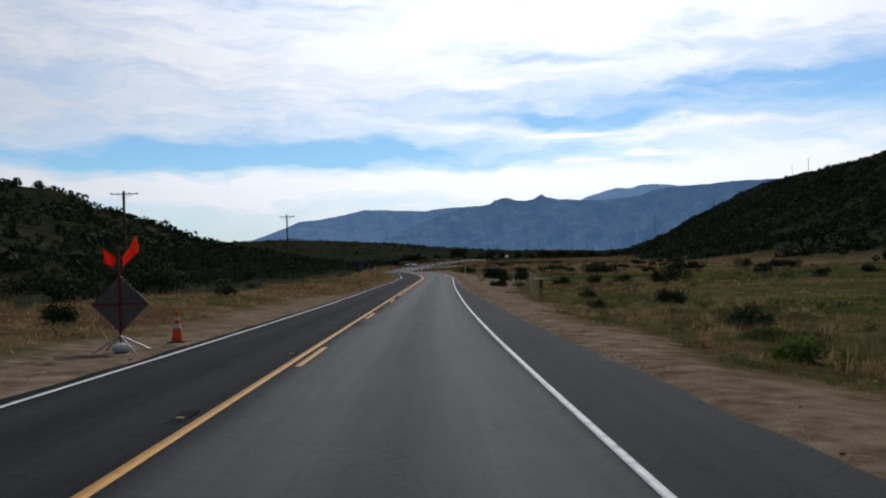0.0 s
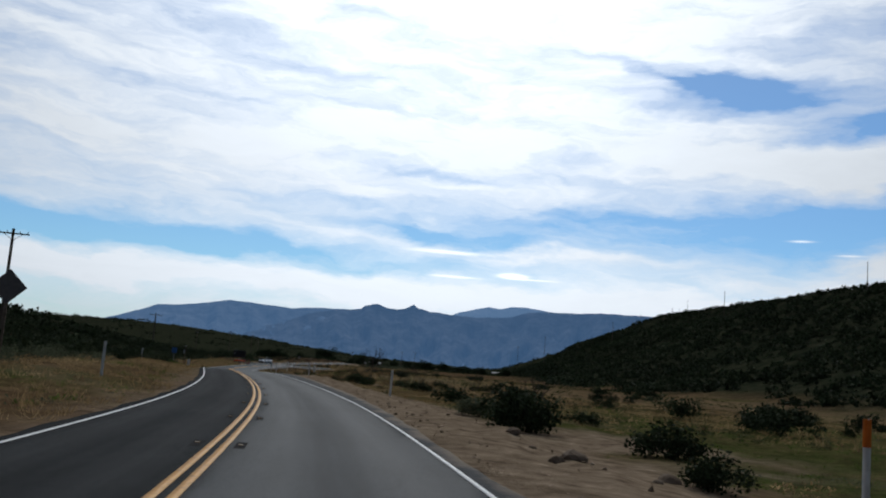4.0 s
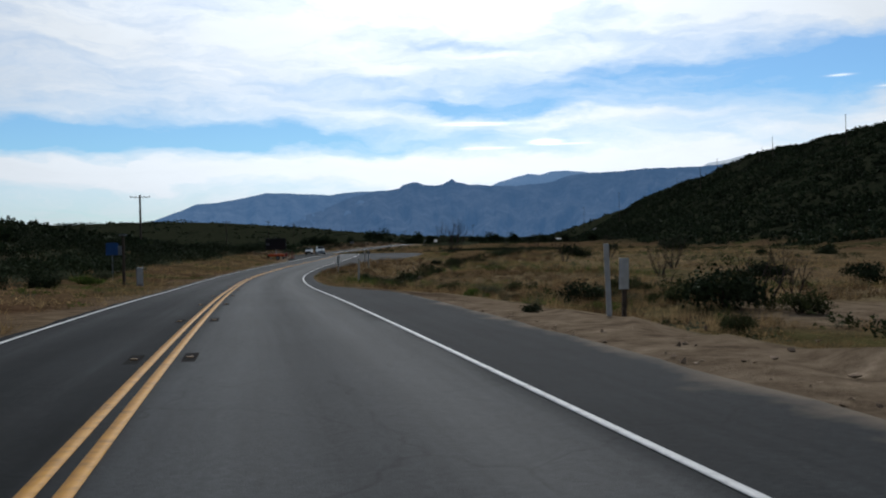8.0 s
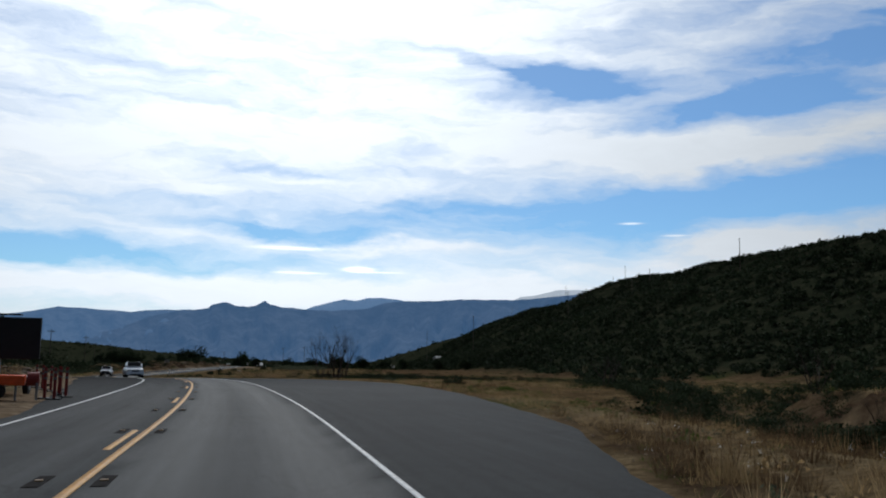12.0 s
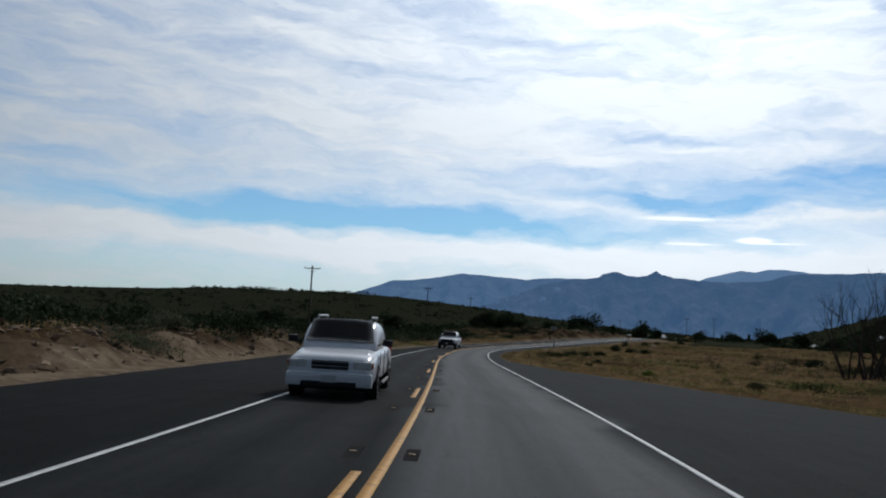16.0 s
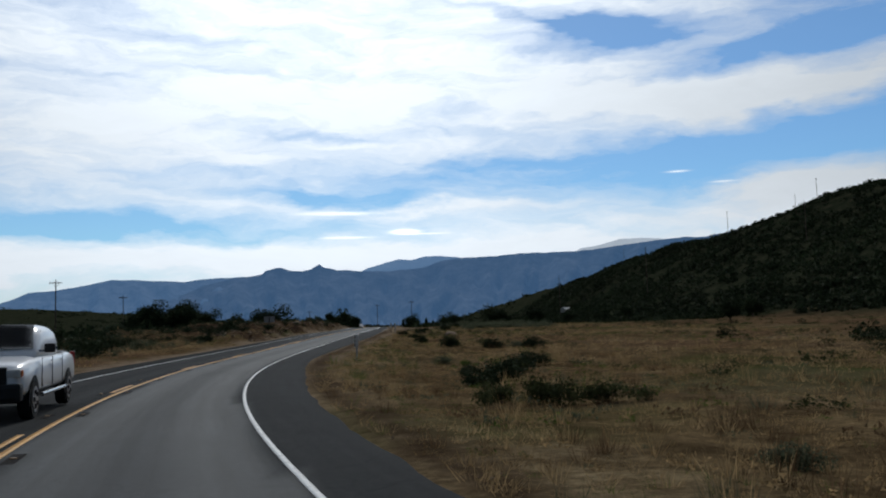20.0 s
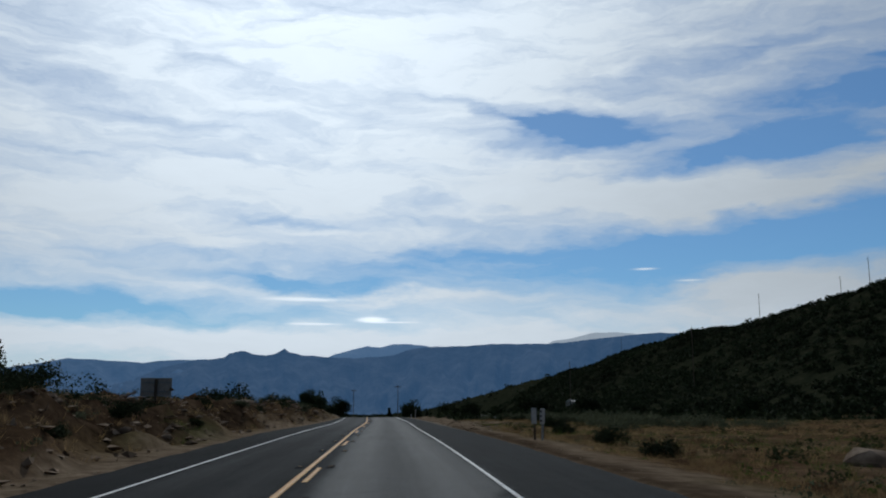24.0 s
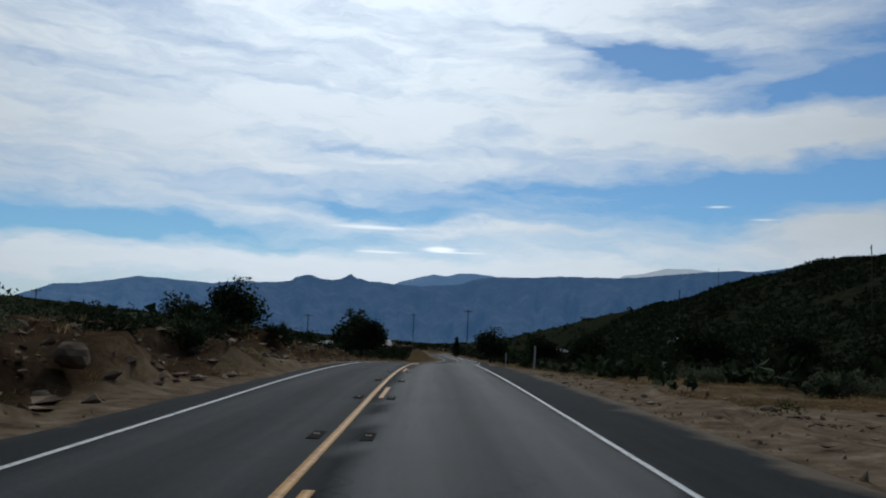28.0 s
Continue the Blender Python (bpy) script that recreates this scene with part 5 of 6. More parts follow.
def make_tree(name, seed, label, spread=(1, 1, 0.8), conifer=False, leaves=4200):
    """A tree of unit height with a tapered trunk, limbs and a leafy crown."""
    q = random.Random(seed)
    e = thing(name, Matrix.Identity(4), label, "tree", "trees in the valley")
    bm = NB()
    tube(bm, (0, 0, -0.03), (0.01, 0, 0.28), 0.045, 0.032, 8)
    tube(bm, (0.01, 0, 0.28), (0.0, 0.01, 0.8 if conifer else 0.55), 0.032, 0.012, 7)
    part("trunk", bm, M_BARK, e)
    for k in range(5):
        bm = NB()
        a = k * 1.26 + q.uniform(-0.3, 0.3)
        h = 0.22 + 0.06 * k
        branch(bm, Vector((0, 0, h)), Vector((math.cos(a), math.sin(a), 0.7)).normalized(), 0.22, 0.02, 1, q)
        part("limb", bm, M_BARK, e)
    r = np.random.RandomState(seed)
    if conifer:
        n = leaves
        h = r.rand(n) ** 0.8
        a = r.uniform(0, 6.28, n)
        rad = (1 - h) * 0.24 * r.uniform(0.3, 1.15, n) + 0.01
        p = np.stack([rad * np.cos(a), rad * np.sin(a), 0.08 + 0.92 * h], 1)
        u, v = r.normal(size=(n, 3)), r.normal(size=(n, 3))
        sz = 0.022 * r.uniform(0.6, 1.6, n)[:, None]
        V = np.stack([p - u * sz, p + u * sz, p + v * sz * 1.3], 1).reshape(-1, 3)
    else:
        V = leaf_cloud(seed, leaves, (0.55 * spread[0], 0.55 * spread[1], 0.72 * spread[2]), 0.036, 12, 0.12, 0.35)
        V[:, 2] += 0.12
    part("crown", tri_mesh("crown", V, M_SHRUB), None, e)
    return e


OAK = make_tree("oak_tree", 5, "dark round leafy oak in the brush", (1.15, 1.1, 0.95))
OAK2 = make_tree("oak_tree", 9, "broad dark green tree above the brush", (1.35, 1.2, 0.85))
PINE = make_tree("conifer_tree", 12, "tall dark narrow conifer in the valley", conifer=True, leaves=1500)
TREES = [(OAK, -80.5, 602, 4.2), (OAK, -84.5, 599, 4.6), (OAK2, -98, 560, 3.8), (OAK2, -80, 700, 5.0), (OAK2, -80, 848, 13.0), (OAK, -47, 820, 9.0), (OAK, -95, 640, 4.5), (OAK2, -70, 760, 6.0),
         (OAK2, 2, 748, 8.0), (OAK, 12, 742, 7.0), (OAK, -12, 760, 6.0), (OAK2, 22, 736, 6.0), (OAK, 35, 740, 5.5), (OAK, -22, 790, 6.0), (OAK2, -2, 830, 7.0), (PINE, -6, 872, 6.5), (PINE, -1, 885, 5.5),
         (PINE, 8, 876, 7.5), (PINE, 15, 894, 6.5), (PINE, 21, 870, 5.0), (PINE, -15, 890, 6.0), (PINE, 34, 900, 6.0), (OAK, -40, 880, 7.0), (OAK2, -110, 520, 4.0), (OAK, -130, 600, 5.0),
         (OAK, 30, 640, 4.5), (OAK2, 46, 660, 5.0), (OAK, 24, 690, 5.0), (OAK2, -77.6, 600.5, 3.0), (OAK2, -82.6, 605, 4.2), (OAK, -79, 598, 3.2), (OAK, -56.0, 668, 2.4), (OAK2, -58.5, 671, 2.2), (OAK, -48.6, 706, 3.6)]
seen_tree = set()
for k, (src, x, y, h) in enumerate(TREES):
    m = pose(x, y, float(ground_z(x, y)), 0, 0, 61 * k)
    ob = src if src not in seen_tree else copy_thing(src, m)
    seen_tree.add(src)
    ob.matrix_world = m
    ob.scale = (h, h, h)


# ---- rocks on the dug banks
def rock_mesh(seed):
    bm = NB()
    bmesh.ops.create_icosphere(bm, subdivisions=2, radius=0.5)
    for v in bm.verts:
        n = noise.noise(v.co * 2.1 + Vector((seed * 3.7, 0, 0))) * 0.35 + noise.noise(v.co * 5 + Vector((0, seed, 0))) * 0.12
        v.co *= 1 + n
        v.co.z *= 0.7
    return mesh_bm("rock", bm, M_ROCK)


ROCKS = [rock_mesh(k) for k in range(6)]
rr = random.Random(4)
for k in range(230):
    if k < 95:
        s, lat = rr.uniform(350, 452), None
        lat = float(np.interp(s, *zip(*PAVE_L))) - rr.uniform(1.6, 5.0)
    elif k < 200:
        s = rr.uniform(556, 680)
        lat = float(np.interp(s, *zip(*PAVE_L))) - rr.uniform(1.2, 6.5)
    else:
        s, lat = rr.choice([(rr.uniform(600, 660), rr.uniform(7.5, 12)), (rr.uniform(120, 160), rr.uniform(6.5, 9)), (rr.uniform(262, 300), rr.uniform(10, 14))])
    x, y, z = place_of(s, lat)
    size = rr.uniform(0.15, 0.55) * (1.6 if rr.random() < 0.1 else 1)
    ob = new("rock", ROCKS[k % 6])
    ob.matrix_world = pose(x, y, z - 0.02 * size, 0, 0, rr.uniform(0, 360)) @ Matrix.Diagonal((size * rr.uniform(0.9, 1.6), size, size * rr.uniform(0.7, 1.1), 1))
    tagged(ob, "rough pale rock lying on the dug bank" if lat < 0 else "pale rock lying in the sandy verge", "rock", "rocks by the road")


def build_rubble():
    """Loose stones and clods of the dug banks and sandy verges."""
    r = np.random.RandomState(31)
    shapes = []
    for k in range(6):
        v = np.array([(1, 0, 0), (-1, 0, 0), (0, 1, 0), (0, -1, 0), (0, 0, 0.8), (0, 0, -0.6)]) * r.uniform(0.6, 1.2, (6, 1)) + 0.2 * r.normal(size=(6, 3))
        f = [(0, 2, 4), (2, 1, 4), (1, 3, 4), (3, 0, 4), (2, 0, 5), (1, 2, 5), (3, 1, 5), (0, 3, 5)]
        shapes.append(np.array([v[i] for t in f for i in t]))

    def run(n, s0, s1, a, b, side, lo, hi):
        s = r.uniform(s0, s1, n)
        e = np.interp(s, *zip(*(PAVE_R if side > 0 else PAVE_L)))
        x, y = where(s, e + side * r.uniform(a, b, n))
        return x, y, lo + (hi - lo) * r.rand(n) ** 3

    for label, runs in (("loose stones and clods on the dug bank", ((2600, 342, 456, 0.8, 6.0, -1, 0.03, 0.26), (3400, 552, 700, 0.8, 6.5, -1, 0.03, 0.28))),
                        ("gravel and stones on the sandy verge", ((1500, 90, 230, 0.0, 5.0, 1, 0.015, 0.09), (2200, 596, 672, 0.0, 9.0, 1, 0.02, 0.14), (2500, 50, 720, 0.0, 0.8, 1, 0.01, 0.05), (1500, 50, 720, 0.0, 0.8, -1, 0.01, 0.06)))):
        q = [run(*a) for a in runs]
        x, y, size = (np.concatenate([k[i] for k in q]) for i in range(3))
        scatter("stones", x, y, size, shapes, M_STONE, label, "stones", 33, -0.2, (0.6, 1.0))


build_rubble()
for s, lat, sx, sy, sz, label in ((143.5, 8.3, 2.6, 1.5, 0.5, "low pale granite slab in the sandy wash"), (139, 6.6, 1.3, 0.9, 0.35, "low pale granite slab in the sandy wash"), (146.5, 9.6, 2.2, 1.2, 0.35, "low pale granite slab in the sandy wash"), (569.8, 15.4, 1.9, 1.4, 1.1, "pale rounded boulder in the dry field"), (616, -9.6, 2.8, 1.6, 0.9, "pale slab of sandstone on top of the bank"), (446, -13.6, 1.8, 1.3, 1.2, "tilted dark boulder on the bank"), (604, -8.0, 1.7, 1.2, 1.0, "brown boulder in the cut bank"),
                                  (628, -8.4, 1.8, 1.2, 0.9, "brown boulder in the cut bank"), (596, -8.8, 1.5, 1.2, 0.9, "brown boulder in the cut bank")):
    x, y, z = place_of(s, lat)
    ob = new("boulder", ROCKS[int(s) % 6])
    ob.matrix_world = pose(x, y, z + 0.1 * sz, 0, 0, heading(s) + 80) @ Matrix.Diagonal((sx, sy, sz, 1))
    tagged(ob, label, "boulder", "boulders in the bank")


# ---- poles along the valley and on the hill
def utility_pole(height, arm=3.0, extra=False, label="weathered wooden utility pole with a crossarm"):
    e = thing("utility_pole", Matrix.Identity(4), label, "utility pole", "utility poles")
    bm = NB()
    tube(bm, (0, 0, -0.5), (0, 0, height), 0.19, 0.13, 10)
    part("pole", bm, M_WOOD, e)
    bm = NB()
    box(bm, (0, 0.15, height - 0.45), (arm, 0.10, 0.13), 0.015)
    part("crossarm", bm, M_WOOD, e)
    for k in (-1, 1):
        bm = NB()
        tube(bm, (0, 0.15, height - 1.1), (k * arm * 0.3, 0.15, height - 0.5), 0.025, n=5)
        part("brace", bm, M_STEEL, e)
    for u in (-0.45, -0.2, 0.2, 0.45):
        bm = NB()
        tube(bm, (u * arm, 0.15, height - 0.39), (u * arm, 0.15, height - 0.20), 0.05, 0.035, 6)
        part("insulator", bm, M_GLASS_INS, e)
    if extra:
        bm = NB()
        tube(bm, (0, -0.32, height - 2.6), (0, -0.32, height - 1.8), 0.24, n=10)
        part("transformer", bm, M_STEEL, e, "grey transformer can")
    return e


POLE_TALL, POLE_HILL = utility_pole(10.5), utility_pole(9.5, 1.6, label="thin utility pole on the hillside")
done_pole = set()
for src, x, y, top in ((POLE_TALL, -53.5, 224, 8.0), (POLE_TALL, -47, 140, 6.5), (POLE_TALL, -73, 347, 4.0), (POLE_TALL, -105.5, 529.5, 3.4), (POLE_TALL, -122, 686, 6.1), (POLE_TALL, -128, 798, 6.0), (POLE_TALL, -6, 930, 4.5), (POLE_TALL, -18, 1010, 4.5),
                       (POLE_TALL, -60, 905, 0.0), (POLE_TALL, -140, 900, 4.0), (POLE_HILL, 240, 942, 72), (POLE_HILL, 240, 966, 65.5), (POLE_HILL, 213.5, 1004, 60), (POLE_HILL, 262, 1330, 62), (POLE_HILL, 175, 663, 54), (POLE_HILL, 166, 739, 47), (POLE_HILL, 168.5, 768, 43.5), (POLE_HILL, 135.6, 783, 37), (POLE_HILL, 98, 858, 25.4), (POLE_HILL, 200, 543, 61),
                       (POLE_HILL, 92, 985, 20)):
    g = float(ground_z(x, y))
    full = 10.5 if src is POLE_TALL else 9.5
    h = min(max(top - g, 8.0), 26.0)
    m = pose(x, y, g, 0, 0, 12 if src is POLE_TALL else 70)
    ob = src if src not in done_pole else copy_thing(src, m)
    done_pole.add(src)
    ob.matrix_world = m
    ob.scale = (1, 1, h / full)


# ---- roadside posts and signs
def delineator(kind):
    """post: a plain flat white post; paddle: a white plate with dark marks on a post; dark: seen as a dark pair."""
    label = {"post": "flat white plastic guide post beside the road", "band": "white guide post with a black top band", "paddle": "white object marker plate with black marks on a post",
             "plate": "white marker plate on a dark wooden post", "dark": "dark slim marker post beside the road", "capped": "white round post with an orange top in the wash"}[kind]
    e = thing("guide_post", Matrix.Identity(4), label, "guide post", "guide posts")
    if kind in ("post", "band"):
        bm = NB()
        box(bm, (0, 0, 0.68), (0.11, 0.03, 1.56), 0.01)
        part("post", bm, M_POST_WHITE, e)
        bm = NB()
        box(bm, (0, -0.02, 1.32), (0.085, 0.012, 0.18) if kind == "post" else (0.112, 0.034, 0.10), 0.003)
        part("reflector" if kind == "post" else "band", bm, M_LAMP if kind == "post" else M_BLACK, e)
    elif kind in ("paddle", "plate"):
        bm = NB()
        box(bm, (0.03, 0.02, 0.55), (0.09, 0.06, 1.5), 0.008)
        part("post", bm, M_WOOD if kind == "plate" else M_STEEL, e)
        bm = NB()
        box(bm, (0, -0.03, 1.0), (0.22, 0.012, 0.66), 0.004)
        part("plate", bm, M_POST_WHITE, e, "white reflective plate")
        if kind == "paddle":
            for k in range(3):
                bm = NB()
                box(bm, (-0.06, -0.04, 0.80 + 0.2 * k), (0.07, 0.008, 0.09), 0.004)
                part("mark", bm, M_BLACK, e, "black mark")
    elif kind == "capped":
        bm = NB()
        tube(bm, (0, 0, -0.2), (0, 0, 1.35), 0.06, n=12)
        part("post", bm, M_POST_WHITE, e)
        bm = NB()
        tube(bm, (0, 0, 1.3), (0, 0, 1.75), 0.066, n=12)
        part("sleeve", bm, M_AMBER_LAMP, e, "orange sleeve")
    else:
        for u in (-0.06, 0.06):
            bm = NB()
            box(bm, (u, 0, 0.5), (0.05, 0.05, 1.3), 0.006)
            part("post", bm, M_WOOD, e)
        bm = NB()
        box(bm, (0, 0.03, 0.92), (0.17, 0.012, 0.46), 0.003)
        part("plate", bm, M_SIGN_BACK, e)
    return e


POSTS = {k: delineator(k) for k in ("post", "band", "paddle", "plate", "dark", "capped")}
done_post = set()
for kind, s, lat, lean in (("capped", 148, 10.4, 0), ("dark", 93, 7.6, 2), ("post", 104, 8.3, -2), ("post", 181, 7.0, 1), ("post", 242, -9.8, 0), ("post", 231.5, 8.2, -2), ("plate", 232.2, 8.8, 1), ("paddle", 289, 5.8, 3), ("band", 293, 8.3, -1), ("post", 270, 7.0, 1),
                           ("post", 304, 7.4, 0), ("paddle", 511, 7.6, 1), ("plate", 582.5, 7.8, 0), ("paddle", 583.5, 8.3, 2), ("post", 684, 7.0, 1), ("post", 715, 6.6, 0), ("post", 174, -6.4, 0)):
    x, y, z = place_of(s, lat)
    m = pose(x, y, z, 0, lean, heading(s))
    ob = POSTS[kind] if kind not in done_post else copy_thing(POSTS[kind], m)
    done_post.add(kind)
    ob.matrix_world = m


def diamond(bm, c, half, thick):
    m = Matrix.Translation(c) @ pose(0, 0, 0, 0, 45, 0) @ Matrix.Diagonal((half * 1.414, thick, half * 1.414, 1))
    r = bmesh.ops.create_cube(bm, size=1, matrix=m)
    bmesh.ops.bevel(bm, geom=list({e for v in r["verts"] for e in v.link_edges}), offset=0.012, segments=1, affect="EDGES")
    return bm


def work_sign(s, lat):
    x, y, z = place_of(s, lat)
    e = thing("work_sign", pose(x, y, z, 0, 0, heading(s)), "back of a diamond roll-up road work sign with orange flags", "sign")
    bm = NB()
    diamond(bm, (0, 0.03, 1.0), 0.60, 0.012)
    part("panel", bm, M_SIGN_BACK, e, "dull back of the diamond panel")
    bm = NB()
    box(bm, (0, 0, 1.05), (0.04, 0.03, 2.1), 0.006)
    part("mast", bm, M_RED_DARK, e)
    bm = NB()
    box(bm, (0, -0.008, 1.0), (1.16, 0.014, 0.035), 0.004)
    part("cross_rib", bm, M_RED_DARK, e)
    for k in (-1, 1):
        bm = NB()
        tube(bm, (0, 0, 0.35), (k * 0.45, -0.45, 0.02), 0.018, n=6)
        part("leg", bm, M_STEEL, e)
        bm = NB()
        tube(bm, (0, 0, 0.35), (k * 0.45, 0.45, 0.02), 0.018, n=6)
        part("leg", bm, M_STEEL, e)
    for k, (a, tip) in enumerate((((0.02, 0, 1.98), (0.34, 0.05, 2.42)), ((-0.02, 0, 1.98), (-0.30, 0.06, 2.20)))):
        bm = NB()
        n = 7
        g = []
        for i in range(n):
            for j in range(5):
                u, v = i / (n - 1), j / 4
                p = Vector(a).lerp(Vector(tip), u) + Vector((0.05 * (1 if k == 0 else -1), 0.07 * math.sin(u * 5 + v * 3 + k), -0.34 * v * (0.7 + 0.3 * u)))
                g.append(bm.verts.new(p))
        for i in range(n - 1):
            for j in range(4):
                bm.faces.new((g[i * 5 + j], g[i * 5 + 5 + j], g[i * 5 + 6 + j], g[i * 5 + 1 + j]))
        bmesh.ops.solidify(bm, geom=bm.faces[:], thickness=0.006)
        part("flag", bm, M_FLAG, e, "fluorescent orange cloth flag", True)
    bm = NB()
    bmesh.ops.create_icosphere(bm, subdivisions=2, radius=0.16, matrix=Matrix.Translation((0.05, -0.1, 0.10)) @ Matrix.Diagonal((1.3, 1, 0.7, 1)))
    part("sandbag", bm, M_POST_WHITE, e, "pale sandbag on the stand", True)


work_sign(66.5, -4.2)


def traffic_cone(s, lat):
    x, y, z = road_at(s, lat)
    e = thing("traffic_cone", pose(float(x), float(y), float(ground_z(x, y)) + 0.0, 0, 0, 10), "orange traffic cone with white bands on the verge", "traffic cone")
    bm = NB()
    box(bm, (0, 0, 0.02), (0.38, 0.38, 0.04), 0.012)
    part("base", bm, M_BLACK, e)
    bm = NB()
    tube(bm, (0, 0, 0.04), (0, 0, 0.72), 0.14, 0.03, 16)
    part("cone", bm, M_ORANGE, e)
    for a, b in ((0.34, 0.44), (0.52, 0.60)):
        bm = NB()
        r = lambda h: 0.14 - 0.11 * (h - 0.04) / 0.68 + 0.004
        tube(bm, (0, 0, a), (0, 0, b), r(a), r(b), 16)
        part("band", bm, M_POST_WHITE, e, "white reflective band")


traffic_cone(69.0, -3.75)


def road_sign_back(name, s, lat, w, h, top, label, dia=False):
    x, y, z = place_of(s, lat)
    rz = float(np.interp(s, SG, RZ))
    t = top + rz - z
    e = thing(name, pose(x, y, z, 0, 0, heading(s)), label, "sign")
    if dia:
        bm = NB()
        diamond(bm, (0, 0.04, t - w / 2), w / 2, 0.01)
        part("panel", bm, M_SIGN_BACK, e)
        bm = NB()
        box(bm, (0, 0.08, (t - 0.1) / 2 - 0.15), (0.09, 0.07, t + 0.2), 0.008)
        part("post", bm, M_WOOD, e)
    else:
        bm = NB()
        box(bm, (0, 0.04, t - h / 2), (w, 0.02, h), 0.008)
        part("panel", bm, M_BOARD_BACK, e)
        bm = NB()
        box(bm, (0, -0.01, t / 2 - 0.2), (0.13, 0.09, t + 0.3), 0.008)
        part("post", bm, M_WOOD, e)
        for v in (0.25, 0.75):
            bm = NB()
            box(bm, (0, 0.015, t - h * v), (w * 0.94, 0.03, 0.05), 0.004)
            part("brace", bm, M_STEEL, e)
    return e


road_sign_back("warning_sign", 175, -10.7, 1.5, 1.5, 4.3, "brown back of a diamond warning sign on a post", True)
road_sign_back("board_sign", 587.8, -9.2, 1.45, 0.85, 2.62, "dull grey back of a rectangular road sign on a wooden post")


def service_post():
    x, y, z = place_of(264, -5.9)
    e = thing("service_post", pose(x, y, z, 0, 0, 0), "short dark utility post with a meter box", "utility post")
    bm = NB()
    tube(bm, (0, 0, -0.2), (0, 0, 2.7), 0.08, 0.07, 10)
    part("post", bm, M_WOOD, e)
    bm = NB()
    box(bm, (-0.16, 0, 1.9), (0.2, 0.16, 0.5), 0.02)
    part("meter_box", bm, M_STEEL, e)
    bm = NB()
    box(bm, (0, 0, 2.72), (0.36, 0.12, 0.07), 0.01)
    part("cap", bm, M_STEEL, e)
    x, y, z = place_of(266, -5.4)
    e = thing("utility_cabinet", pose(x, y, z, 0, 0, 20), "pale utility cabinet standing in the grass", "cabinet")
    bm = NB()
    box(bm, (0, 0, 0.5), (0.36, 0.3, 1.05), 0.02)
    part("body", bm, M_STEEL, e)
    bm = NB()
    box(bm, (0, -0.16, 0.55), (0.30, 0.02, 0.85), 0.006)
    part("door", bm, M_POST_WHITE, e)
    x, y, z = place_of(272, -8.0)
    e = thing("blue_sign", pose(x, y, z, 0, 0, heading(276) + 10), "small blue road sign on a post in the grass", "sign")
    bm = NB()
    box(bm, (0, -0.03, 1.9), (0.72, 0.015, 0.75), 0.01)
    part("panel", bm, M_BLUE_SIGN, e)
    bm = NB()
    box(bm, (0, 0, 0.95), (0.06, 0.04, 2.3), 0.006)
    part("post", bm, M_STEEL, e)


service_post()


# ---- road works by the turnout
def arrow_board():
    x, y = -49.4, 330.5
    z = float(ground_z(x, y))
    e = thing("message_board", pose(x, y, z, 0, 0, heading(326)), "black panel of a roadside message board on an orange trailer", "message board")
    bm = NB()
    box(bm, (0, 0, 2.0), (2.7, 0.16, 1.5), 0.03)
    part("panel", bm, M_BLACK, e, "matt black display panel")
    for k in range(3):
        bm = NB()
        box(bm, (-1.05 + 0.02 * k, -0.09, 1.9 + 0.12 * k), (0.34, 0.012, 0.05), 0.003)
        part("label_bar", bm, M_STEEL, e)
    bm = NB()
    box(bm, (0.1, 0, 2.85), (1.1, 0.5, 0.05), 0.01)
    part("solar_panel", bm, M_GLASS, e)
    bm = NB()
    tube(bm, (0, 0, 0.5), (0, 0, 2.8), 0.07, n=10)
    part("mast", bm, M_STEEL, e)
    bm = NB()
    box(bm, (0, -0.2, 0.55), (1.7, 1.9, 0.2), 0.03)
    part("chassis", bm, M_ORANGE, e)
    for k in (-1, 1):
        bm = NB()
        tube(bm, (k * 0.9, 0, 0.32), (k * 1.08, 0, 0.32), 0.32, n=20)
        w = part("wheel", bm, M_TYRE, e)
        bm = NB()
        tube(bm, (k * 1.07, 0, 0.32), (k * 1.095, 0, 0.32), 0.17, n=16)
        part("rim", bm, M_RIM, w)


def barricade(x, y, turn):
    z = float(ground_z(x, y))
    e = thing("generator_trailer", pose(x, y, z, 0, 0, turn), "low red road works trailer with a tank", "trailer")
    bm = NB()
    box(bm, (0, 0, 0.62), (1.9, 0.75, 0.32), 0.06)
    part("bed", bm, M_ORANGE, e)
    bm = NB()
    tube(bm, (1.0, 0, 0.66), (1.35, 0, 0.66), 0.22, n=16)
    part("tank", bm, M_RED_DARK, e)
    for u in (-0.8, 0.7, 1.3):
        bm = NB()
        tube(bm, (u, -0.2, 0.0), (u, -0.2, 0.55), 0.035, n=8)
        part("leg", bm, M_STEEL, e)
    for k in (-1, 1):
        bm = NB()
        tube(bm, (0.1, k * 0.40, 0.28), (0.1, k * 0.52, 0.28), 0.28, n=18)
        w = part("wheel", bm, M_TYRE, e)
        bm = NB()
        tube(bm, (0.1, k * 0.515, 0.28), (0.1, k * 0.53, 0.28), 0.14, n=14)
        part("rim", bm, M_RIM, w)


arrow_board()
barricade(-48.4, 326.0, heading(326) + 8)


